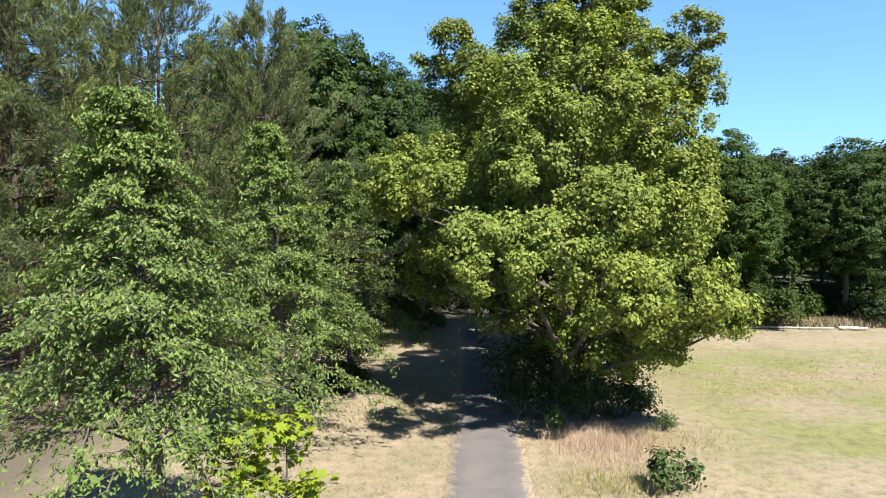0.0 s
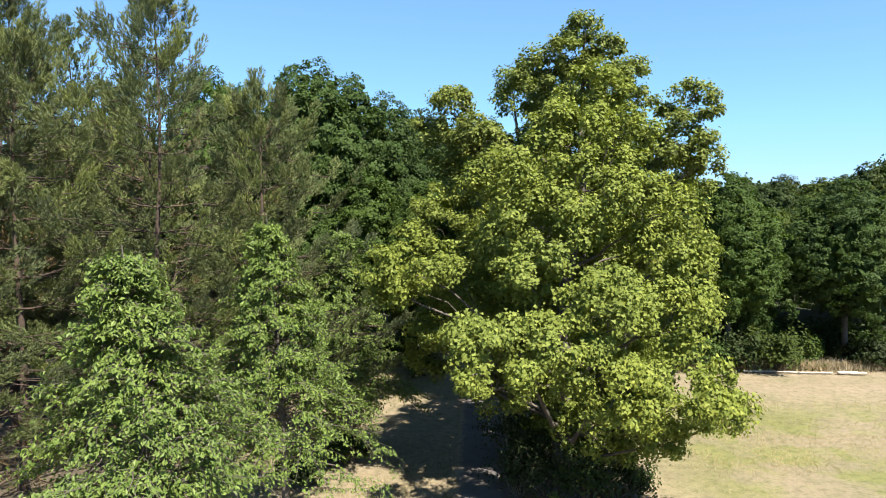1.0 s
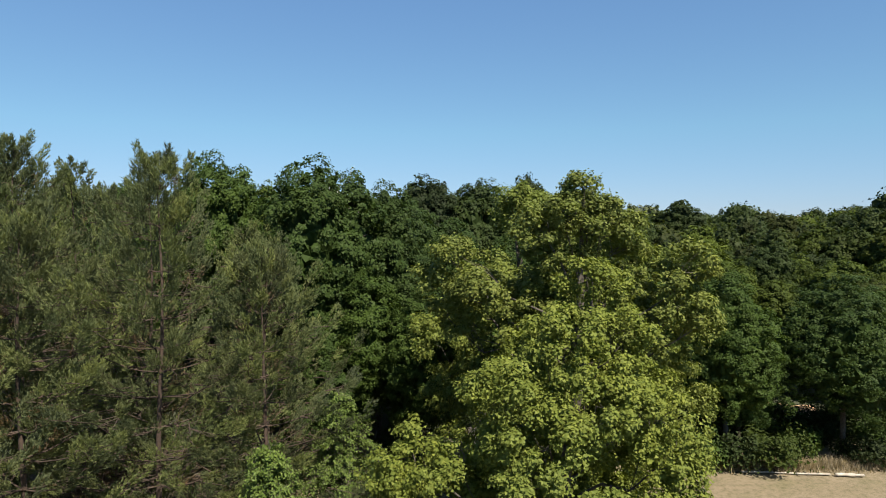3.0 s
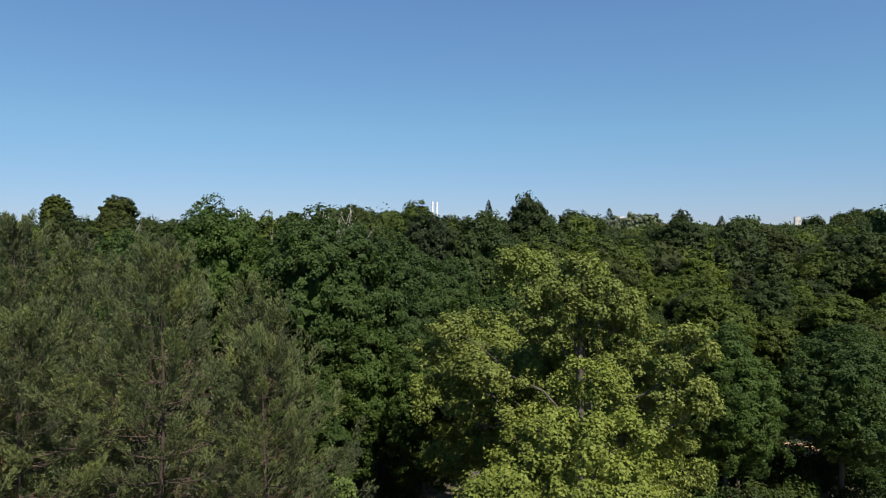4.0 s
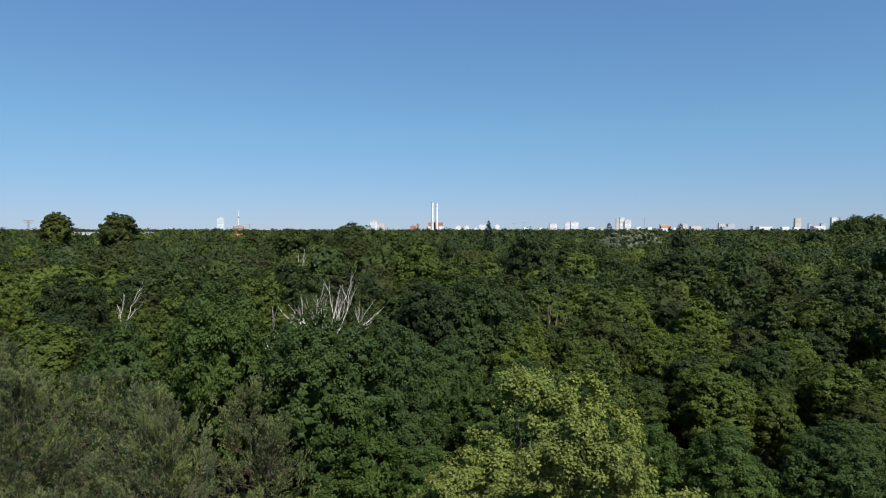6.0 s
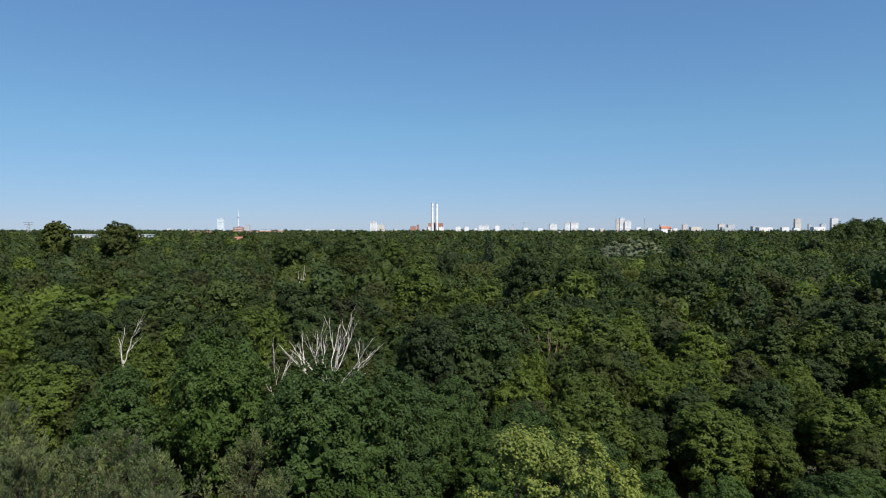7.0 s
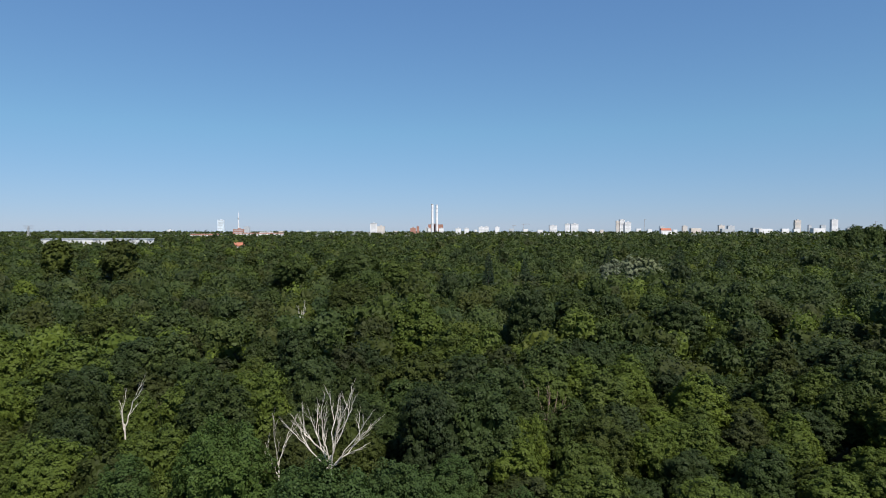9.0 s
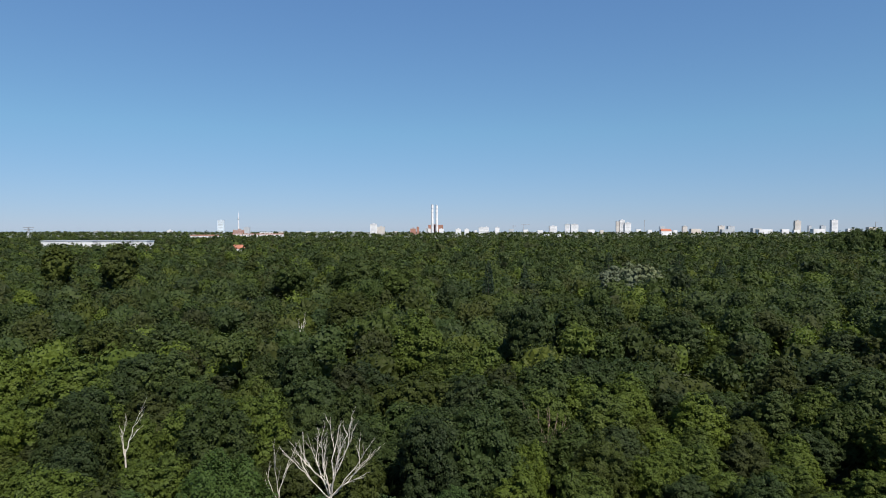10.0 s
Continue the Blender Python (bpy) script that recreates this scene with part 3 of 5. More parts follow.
lobed_tree("linden_tree", (6.0, 43.5, 0), slimmer(AVENUE_C, 1.02), 20.0, 0.42, LINDEN, BARK, 3, "linden with a rounded yellow-green flowering crown", 28, 0.55, 160, 0.15, spread=0.5, group="lindens of the avenue")
young_linden((-5.6, 13.0, 0), 10.5, 2.8, 3.5, 4, "young linden with hanging green leaves and a slender tip", 125, 18, 27, 0.115, (-0.75, 0.0))
young_linden((-5.5, 22.8, 0), 11.2, 2.6, 3.5, 5, "young linden with a slender pointed green crown", 115, 16, 26, 0.13, (-0.4, -0.8))
young_linden((-4.4, 31.0, 0), 10.8, 2.4, 3.7, 6, "slim young linden in the row west of the path", 100, 14, 22, 0.15, (-0.5, -0.5))


# ---- pines ----
def pine_meshes(seed, h, radius, base, shoots=40, needles=6, width=0.018):
    """Trunk, live crown and the dry twigs inside and below it."""
    rng = np.random.default_rng(seed)
    zt = np.linspace(-0.2, h, 9)
    tp = np.stack([0.12 * np.sin(zt * 0.4 + seed), 0.12 * np.cos(zt * 0.33), zt], axis=1)
    trunk = mesh_of("trunk", *tube_arrays(tp, np.linspace(0.16, 0.02, 9), 8), [PINE_BARK], smooth=True)
    live, dry, twigs, bough = [], [], [], 0.0
    z = base * 0.35
    while z < h - 0.3:
        u = (z - base) / (h - base)
        reach = radius * (min(1.0, (1.02 - u) * 1.2) ** 0.74) if u > 0 else radius * 0.7
        spin = rng.random() * 6.28
        for k in range(5):
            a = spin + k * 1.257 + rng.normal() * 0.3
            bough = rng.random()
            long = max(reach * rng.uniform(0.5, 1.15), 0.35)
            rise = (0.25 + 0.5 * max(u, 0)) * long * rng.uniform(0.7, 1.3)
            out, across = np.array([math.cos(a), math.sin(a), 0.0]), np.array([-math.sin(a), math.cos(a), 0.0])
            w = np.linspace(0, 1, 6)[:, None]
            p = np.array([0, 0, z]) + out * long * w + np.array([0, 0, 1.0]) * (rise * w ** 2 if u > 0 else -0.08 * long * w) + rng.normal(size=(6, 3)) * 0.03 * long * w
            twigs.append(tube_arrays(p, np.linspace(0.05, 0.012, 6) * (1.15 - max(u, 0)), 4))
            # flame-shaped brushes along the bough, opening upwards and outwards
            for b in range(int(2 + long * 1.5)):
                w = 1.0 if b == 0 else rng.uniform(0.0, 1.0) ** 0.6 * 0.97
                fan = rng.uniform(-1, 1) * (b > 0)
                q = np.array([np.interp(w, np.linspace(0, 1, 6), p[:, i]) for i in range(3)])
                e = q + across * fan * long * 0.42 * math.sqrt((1.05 - w) * (w + 0.2)) + np.array([0, 0, rng.normal() * 0.12])
                if b:
                    twigs.append(tube_arrays(np.array([q - out * 0.25 * long * w, (q + e) / 2, e]), [0.02, 0.014, 0.008], 4))
                lean = out * (1.0 - 0.6 * max(u, 0)) + across * fan * 0.6 + np.array([0, 0, 0.75 + 0.8 * max(u, 0)])
                size = rng.uniform(0.8, 1.25) * min(1.0, 0.55 + 0.25 * long)
                (live if u > 0.02 and rng.random() < 0.35 + 1.1 * w else dry).append((*e, *unit(lean), size, bough))
        z += rng.uniform(1.0, 1.45) * (0.6 if u > 0.75 else 1.0)
    for _ in range(5):
        live.append((*(np.array([tp[-1, 0], tp[-1, 1], h - 0.9]) + rng.normal(size=3) * np.array([0.2, 0.2, 0.25])), *unit(np.array([0, 0, 3.0]) + rng.normal(size=3) * 0.3), 1.1, 0.5))

    def brushes(heads, shoots, needles, width, open_up):
        """Needles round shoots, shoots in a spindle round each head's axis."""
        t = np.repeat(np.asarray(heads), shoots, axis=0)
        axis, size = t[:, 3:6], t[:, 6:7]
        n = len(t)
        off = unit(np.cross(axis, rng.normal(size=(n, 3))))
        s = rng.random((n, 1)) ** 0.8
        wide = 0.37 * size * np.sqrt(s * (1.08 - s)) * (0.3 + 0.7 * rng.random((n, 1)))
        foot = t[:, :3] + axis * (s - 0.3) * size + off * wide
        way = unit(axis + off * open_up * (1.15 - s) + rng.normal(size=(n, 3)) * 0.12)
        m = n * needles
        foot, way = np.repeat(foot, needles, axis=0), np.repeat(way, needles, axis=0)
        side = unit(np.cross(way, rng.normal(size=(m, 3))))
        at = foot + way * rng.random((m, 1)) * 0.24
        tip = unit(way + side * 0.52)
        cross = unit(np.cross(tip, rng.normal(size=(m, 3)))) * width
        v = np.stack([at - cross, at + cross, at + tip * rng.uniform(0.1, 0.17, (m, 1)) * (1.1 + 8 * (width - 0.0165))], axis=1)
        return v.reshape(-1, 3), np.arange(3 * m).reshape(-1, 3)

    crown = mesh_of("crown", *brushes(live, shoots, needles, width, 0.5), [PINE])
    tint = crown.attributes.new("crown", "FLOAT", "FACE")
    tint.data.foreach_set("value", np.repeat(np.asarray(live)[:, 7], shoots * needles).astype(np.float32))
    branches = mesh_of("branchwork", *joined(twigs), [PINE_BARK])
    dead = mesh_of("dry_needles", *brushes(dry, 14, 5, 0.012, 0.9), [PINE_DRY])
    return trunk, crown, branches, dead


PINE_KINDS = [pine_meshes(21, 21.2, 6.2, 2.5), pine_meshes(22, 18.0, 5.8, 2.0), pine_meshes(23, 22.5, 5.6, 4.0),
              pine_meshes(21, 21.2, 6.2, 2.5, 18, 4, 0.034), pine_meshes(22, 18.0, 5.8, 2.0, 18, 4, 0.034), pine_meshes(23, 22.5, 5.6, 4.0, 18, 4, 0.034)]
PINES = [(-13.0, 30.0, 0, 21.3), (-21.5, 33.0, 2, 22.3), (-8.4, 30.5, 1, 17.0), (-17.5, 27.0, 1, 18.6), (-11.6, 43.0, 1, 17.2), (-17.0, 38.0, 0, 20.5),
         (-25.5, 38.5, 0, 21.3), (-23.0, 29.0, 1, 18.5), (-29.5, 44.0, 2, 22.0), (-22.5, 45.0, 0, 20.0), (-14.5, 49.0, 1, 18.0), (-30.0, 36.0, 1, 19.0), (-36.0, 50.0, 2, 21.5), (-19.0, 22.5, 1, 15.5), (-20.6, 36.5, 2, 21.4)]
for i, (x, y, kind, h) in enumerate(PINES):
    tree = thing("pine_tree", (x, y, 0), "tall bushy Scots pine with grey-green needles and reddish bark", "tree", "pines west of the path")
    for name, me in zip(("trunk", "crown", "branchwork", "dry_needles"), PINE_KINDS[kind + (3 if y > 35 else 0)]):
        part(name, me, tree)
    s = h / (21.2, 18.0, 22.5)[kind]
    tree.matrix_world = pose(x, y, 0, 0, 0, 67 * i) @ Matrix.Diagonal((s * 1.12, s * 1.12, s, 1))


# ---- broadleaved wood: trees of the nearer part, one by one ----
def wood_tree_meshes(seed, h, base, radius, boughs, clumps, clump_r, per, size, leaf, heart=0.8, loose=0.4, cut=5):
    """Trunk with limbs, and a crown of leafy clumps over rounded boughs."""
    rng = np.random.default_rng(seed)
    depth = (h - base) / 2
    scale = np.array([radius, radius, depth])
    middle = np.array([0, 0, base + depth])
    c, r = crown_shapes(rng, 1, boughs, 1.72)
    tp = np.array([[0, 0, -0.2], [0, 0, 0.6], [0.1, 0.05, h * 0.4], [0.05, 0, h * 0.85]])
    pieces = [tube_arrays(tp, [0.36, 0.26, 0.2, 0.05], 7)]
    for q in c[0, 1:]:
        x, y, z = middle + q * scale
        pieces.append(tube_arrays(limb_path(rng, (0, 0, max(base * 0.8, z - 0.6 * math.hypot(x, y))), (x, y, z), 4), [0.09, 0.07, 0.05, 0.02], 4))
    trunk = mesh_of("trunk", *joined(pieces), [BARK], smooth=True)
    bv, bf = ball_dirs(cut)
    far, _ = crown_skin(c, r, bv[None])
    core = middle + bv * far[0] * heart * scale * rng.uniform(0.9, 1.1, (len(bv), 1)) + rng.normal(size=bv.shape) * 0.09
    d = unit(rng.normal(size=(1, clumps, 3)) + np.array([0, 0, 0.25]))
    far, nd = crown_skin(c, r, d)
    at = middle + d[0] * far[0] * scale * rng.uniform(0.8, 1.02, (clumps, 1))
    e = unit(rng.normal(size=(clumps * per, 3)) + np.repeat(nd[0], per, axis=0) * 0.7)
    cr = np.repeat(clump_r * rng.uniform(0.55, 1.35, clumps), per)[:, None]
    p = np.repeat(at, per, axis=0) + e * cr * (0.45 + 0.6 * rng.random((len(e), 1))) * np.array([1, 1, 0.75])
    normal = unit(e * 0.6 + np.repeat(nd[0], per, axis=0) * 0.9 + np.array([0, 0, 0.3]) + rng.normal(size=e.shape) * loose)
    cards = tri_arrays(rng, p, normal, size * (0.65 + 0.7 * rng.random(len(p))))
    v, f = joined([(core, bf), cards])
    return trunk, mesh_of("crown", v, f, [leaf])


WOOD = {}
KINDS = {
    "oak_a": (20, 6.5, 5.4, 22, OAK, "oak with a broad dark green crown"),
    "oak_b": (20, 5.5, 4.8, 20, OAK_COOL, "oak with an uneven dark green crown"),
    "green_a": (20, 5.5, 4.7, 20, GREEN, "hornbeam with a mid-green crown"),
    "green_b": (20, 7, 5.3, 20, GREEN_WARM, "broad hornbeam with a mid-green crown"),
    "bright": (20, 7, 4.9, 18, BRIGHT, "robinia with a light green crown"),
    "olive": (20, 6, 4.8, 20, OLIVE, "dull olive-green broadleaved tree"),
    "dark": (20, 5, 4.6, 20, DARK, "alder with a dense blackish green crown"),
}
for i, (k, (h, b, r, n, leaf, _)) in enumerate(KINDS.items()):
    WOOD[k] = wood_tree_meshes(60 + i, h, b, r, n, 560, 0.6, 46, 0.21, leaf)
FINE = {k: wood_tree_meshes(80 + i, h, b, r, n, 640, 0.6, 72, 0.16, leaf, 0.66, 0.55)
        for i, (k, (h, b, r, n, leaf)) in enumerate({"oak_a": (20, 4, 5.4, 24, OAK_EDGE), "oak_b": (20, 2.0, 5.0, 24, OAK_EDGE), "dark": (20, 1.5, 6.0, 26, OAK_EDGE)}.items())}
COARSE = {k: wood_tree_meshes(100 + i, h, b, r, n, 460, 0.7, 30, 0.29, leaf) for i, (k, (h, b, r, n, leaf, _)) in enumerate(KINDS.items())}
placed = []


def wood_tree(kind, x, y, h, wide=1.0, turn=0.0, fine=False, group="trees of the wood"):
    tree = thing("broadleaf_tree", (x, y, 0), KINDS[kind][5] + " in the wood", "tree", group)
    for name, me in zip(("trunk", "crown"), (FINE if fine else WOOD if y < 92 else COARSE)[kind]):
        part(name, me, tree)
    s = h / 20
    tree.matrix_world = pose(x, y, 0, 0, 0, turn) @ Matrix.Diagonal((wide * (0.45 + 0.55 * s), wide * (0.45 + 0.55 * s), s, 1))
    placed.append((x, y, 4.2 * wide))


# the trees that stand out, with their own heights
for k, x, y, h, w in [("oak_a", -20.3, 60, 25.6, 0.9), ("oak_a", -9.4, 52, 24.4, 0.98), ("oak_b", -13.2, 57, 22.0, 0.9), ("oak_a", -5.6, 57, 22.6, 0.9), ("oak_b", -3.5, 60, 21, 0.9), ("oak_b", -6.0, 50, 15.5, 0.9),
                      ("oak_b", 21.7, 50, 15.2, 0.95), ("dark", 24.2, 53.2, 12.2, 0.8), ("dark", 32.0, 52, 14.8, 1.0), ("dark", 17.5, 54, 14.0, 0.95), ("dark", 37.5, 57, 13.4, 0.9), ("oak_b", 12.5, 56, 17.0, 0.95),
                      ("dark", 24.5, 57, 11.0, 0.9), ("oak_b", 0.5, 66, 19.5, 0.9), ("oak_a", 7.5, 60, 18.5, 0.9), ("oak_b", -9.5, 47, 12.0, 0.8), ("oak_b", -12.0, 65, 15.8, 1.0), ("oak_a", -16.5, 64, 17.6, 0.95), ("oak_b", -4.0, 54, 17.5, 0.9), ("oak_b", -10.8, 60.5, 19.0, 0.95), ("oak_b", -1.5, 64, 18.5, 0.9), ("oak_b", 3.8, 58.5, 16.0, 0.85), ("oak_b", -28.5, 57.5, 22.4, 0.9), ("oak_b", -1.4, 47.5, 14.5, 0.8)]:
    wood_tree(k, x, y, h, w, random.random() * 360, True)
for k, x, y, h, w in [("bright", 20.5, 80.5, 11.6, 0.8), ("oak_a", -7.5, 89, 17.5, 1.0), ("green_a", -28.5, 81.5, 24.6, 1.05), ("green_b", -3.5, 108, 22.6, 1.2), ("oak_b", 11.4, 92, 16.6, 0.9), ("bright", 10.4, 82, 19.0, 0.7),
                      ("bright", -5.2, 142, 27.2, 1.15), ("green_a", -46.8, 82, 24.8, 0.95), ("bright", -62.5, 110, 23.4, 1.25), ("green_b", -75, 146, 25.6, 1.2), ("dark", -67, 161, 23.4, 1.2), ("bright", -25.0, 86.5, 24.2, 0.95),
                      ("bright", -33.5, 87, 22.4, 0.95), ("oak_b", 28.5, 123, 22.4, 1.1), ("oak_b", 36.5, 124, 22.2, 1.1), ("olive", 9.2, 111.5, 21.8, 1.2), ("olive", 18, 119, 20.4, 1.1), ("bright", 69, 160, 18.8, 1.0),
                      ("bright", 42, 108.5, 18.0, 1.15), ("bright", 65, 155, 16.0, 1.1), ("bright", 53, 98, 14.0, 1.0), ("dark", 77, 126, 21.0, 1.2), ("olive", 65, 116, 17.8, 1.1), ("oak_a", 59, 164, 24.4, 1.2),
                      ("oak_b", -59, 127, 22.8, 1.2), ("green_b", -26.5, 187, 28.0, 1.2), ("green_a", 33.5, 165, 28.0, 1.2), ("oak_a", 57.5, 101.5, 14.6, 1.0), ("olive", 70, 150, 19.4, 1.0), ("dark", 95, 155, 21.8, 1.2),
                      ("oak_a", 19.3, 146, 29.6, 0.82), ("bright", 47, 88, 13.6, 1.0), ("bright", 35.5, 71, 12.8, 0.9), ("green_b", 42, 66, 13.0, 0.9)]:
    wood_tree(k, x, y, h, w, random.random() * 360)


def canopy(x, y):
    """The height of the wood's roof: tall in the west, lower in the east, evening out with distance."""
    dip = 6.5 * math.exp(-((x - 46) / 24.0) ** 2) * min(1.0, max(0.0, 1 - (y - 95) / 90)) + (4.0 if x > 12 and y < 80 else 0.0)
    west = 21.5 - min(dip, 7.0)
    return west + 2.2 * noise.noise(Vector((x * 0.03, y * 0.03, 5.0)))


def forest_sites(seed, near, far, step, half=0.72, margin=12):
    rng = np.random.default_rng(seed)
    out, row, y = [], 0, near
    while y < far:
        x = -half * y - margin + (row % 2) * step / 2
        while x < half * y + margin:
            out.append((x + rng.uniform(-0.32, 0.32) * step, y + rng.uniform(-0.32, 0.32) * step))
            x += step
        y += step * 0.87
        row += 1
    return out


NAMES = ["dark", "oak_a", "oak_b", "olive", "green_a", "green_b", "bright"]


def pick_kind(x, y, r):
    k = noise.noise(Vector((x * 0.02, y * 0.02, 1.0))) * 0.5 + r + (0.0 if x < 0.15 * y else 0.05 if y < 170 else -0.1) + (0.05 if y < 150 else 0.0) - 0.1 * min(1.0, max(0.0, (y - 150) / 200))
    return NAMES[min(6, max(0, int(k * 7)))]


DEAD = [(-12.7, 73.5), (-14.0, 68.0), (-10.0, 72.0), (-16.5, 72.0), (-18.6, 73.5), (-40.4, 81.5), (-39.5, 84.0), (-34.0, 158.0)]
for x, y in forest_sites(5, 61, 128, 8.0):
    if (6 < x < 34 and y < 60) or (29 < x < 36 and 58 < y < 67) or any(math.hypot(x - a, y - b) < 5.5 for a, b in DEAD) or (y < 66 and x < -9):
        continue
    if any(math.hypot(x - a, y - b) < c for a, b, c in placed):
        continue
    wood_tree(pick_kind(x, y, random.random()), x, y, canopy(x, y) * random.uniform(0.76, 1.12), random.uniform(0.84, 1.1), random.random() * 360)


# ---- the woods beyond, past counting ----
def far_woods(name, seed, near, far, step, cards, size, radius, boughs, level, label, half=0.72, low=1.0):
    rng = np.random.default_rng(seed)
    sites = np.array([s for s in forest_sites(seed, near, far, step, half, 30) if keep_site(*s)])
    n = len(sites)
    h = low * np.array([canopy(x, y) for x, y in sites]) * rng.uniform(0.8, 1.12, n) * np.where(rng.random(n) < 0.1, rng.uniform(1.08, 1.24, n), 1.0)
    kind = np.array([NAMES.index(pick_kind(x, y, r)) for (x, y), r in zip(sites, rng.random(n))])
    r = radius * rng.uniform(0.62, 1.3, n)
    tall = rng.uniform(0.9, 1.3, n)
    scale = np.stack([r, r, r * tall], axis=1)[:, None, :]
    middle = np.stack([sites[:, 0], sites[:, 1], h - r * tall], axis=1)[:, None, :]
    c, lr = crown_shapes(rng, n, boughs, 1.35)
    bv, bf = ball_dirs(level, -0.25)
    far, _ = crown_skin(c, lr, np.broadcast_to(bv, (n, *bv.shape)))
    core = (middle + bv * far * (0.5 if low < 1 else 0.79 if level > 3 else 0.72) * scale * rng.uniform(0.89, 1.11, far.shape) + rng.normal(size=(n, *bv.shape)) * size * 0.25).reshape(-1, 3)
    cf = (np.arange(n)[:, None, None] * len(bv) + bf[None]).reshape(-1, 3)
    d = unit(rng.normal(size=(n, cards, 3)) * np.array([1, 1, 0.8]) + np.array([0, -0.2, 0.45]))
    far, nd = crown_skin(c, lr, d)
    at = (middle + d * far * rng.uniform(0.84, 1.06, far.shape) * scale).reshape(-1, 3)
    normal = unit(nd.reshape(-1, 3) + np.array([0, 0, 0.15]) + rng.normal(size=at.shape) * 0.42)
    leaves = tri_arrays(rng, at, normal, size * (0.6 + 0.8 * rng.random(len(at))))
    v, f = joined([(core, cf), leaves])
    me = mesh_of(name, v, f, [DARK, OAK, OAK_COOL, OLIVE, GREEN, GREEN_WARM, BRIGHT], np.concatenate([np.repeat(kind, len(bf)), np.repeat(kind, cards)]))
    shade = rng.random(n)
    tint = me.attributes.new("crown", "FLOAT", "FACE")
    tint.data.foreach_set("value", np.concatenate([np.repeat(shade, len(bf)), np.repeat(shade, cards)]).astype(np.float32))
    tagged(new(name, me), label, "woods", kind="stuff")


CLEAR = [(-80, 274, -72, 284), (-760, 1010, -420, 1235), (-306, 850, -262, 940), (-408, 800, -372, 866)]


def keep_site(x, y):
    return not (28.5 < x < 37.5 and 57 < y < 70) and not (-21 < x < -6 and 66 < y < 80) and not any(y > 100 and math.hypot(x - a, y - b) < c for a, b, c in placed) and not any(a - 12 < x < c + 12 and b - 14 < y < d + 14 for a, b, c, d in CLEAR)


far_woods("underwood", 14, 59, 100, 6.8, 200, 0.42, 3.4, 10, 2, "low green underwood between the tall trees", 0.72, 0.58)
far_woods("underwood", 13, 100, 300, 6.8, 40, 0.9, 3.4, 8, 1, "low green underwood between the tall trees", 0.72, 0.62)
far_woods("woods", 7, 126, 240, 10.8, 400, 0.54, 6.2, 26, 4, "dense mixed broadleaved wood seen over its crowns")
far_woods("woods", 8, 240, 400, 11.2, 200, 0.86, 6.6, 22, 3, "dense mixed wood stretching away")
far_woods("woods", 9, 400, 650, 12.4, 130, 1.35, 7.2, 16, 2, "distant mixed wood stretching away")
far_woods("woods", 10, 650, 1620, 18.0, 28, 2.6, 9.6, 8, 1, "far-off woods before the city", 0.7)
far_woods("tree_belt", 12, 1750, 4500, 74.0, 18, 7.0, 16.0, 6, 1, "thin tree belts between the far city's blocks", 0.7, 0.62)


# ---- dead and bare trees ----
def bare_tree(name, place, stems, seed, label, bark, r=0.16, forks=3, twigs=3, fork=0.42):
    """Leafless stems (x, y, z at their tips), each forking twice."""
    rng = np.random.default_rng(seed)
    tree = thing(name, place, label, "tree")
    for x, y, z in stems:
        tip = np.array([x, y, z])
        foot = np.array([x * 0.12, y * 0.12, -0.1])
        p = limb_path(rng, foot, tip, 14, 0.006, -0.02)
        p[:, :2] = foot[:2] + (tip[:2] - foot[:2]) * (np.clip((np.linspace(0, 1, 14) - fork) / (1 - fork), 0, 1))[:, None] + rng.normal(size=(14, 2)) * 0.1
        pieces = [tube_arrays(p, r * np.linspace(1.0, 0.18, 14), 6)]
        for _ in range(forks):
            k = rng.integers(int(14 * max(fork, 0.5)), 12)
            long = (z - p[k, 2]) * rng.uniform(0.55, 0.9)
            way = unit(unit(p[k] - p[k - 1]) + rng.normal(size=3) * np.array([0.25, 0.25, 0.1]))
            q = limb_path(rng, p[k], p[k] + way * long, 5, 0.05, -0.05)
            pieces.append(tube_arrays(q, r * np.linspace(0.5, 0.12, 5), 5))
            for _ in range(twigs):
                m = q[rng.integers(1, 5)]
                w = unit(way + rng.normal(size=3) * 0.3)
                pieces.append(tube_arrays(limb_path(rng, m, m + w * long * rng.uniform(0.3, 0.6), 4, 0.06, -0.04), r * np.linspace(0.22, 0.08, 4), 4))
        part("stem", mesh_of("stem", *joined(pieces), [bark], smooth=True), tree)
    return tree



def branching(rng, pieces, foot, way, long, r, level):
    """A limb that bends upwards, with thinner ones leaving it."""
    w = np.linspace(0, 1, 6)[:, None]
    bow = np.array([0, 0, 1.0]) * long * 0.12 * w ** 2
    p = foot + way * long * w + bow + np.concatenate([np.zeros((1, 3)), rng.normal(size=(5, 3)) * long * 0.018])
    pieces.append(tube_arrays(p, r * np.linspace(1.0, 0.45 if level else 0.3, 6), 6 if level > 1 else 4))
    if level:
        for k in range(3 if level > 1 else 4):
            q = p[(2, 3, 4, 5)[k] if level == 1 else (2, 4, 5)[k]]
            turn = unit(way + rng.normal(size=3) * np.array([0.34, 0.34, 0.12]) + np.array([0, 0, 0.1]))
            branching(rng, pieces, q, turn, long * rng.uniform(0.42, 0.62), r * 0.5, level - 1)


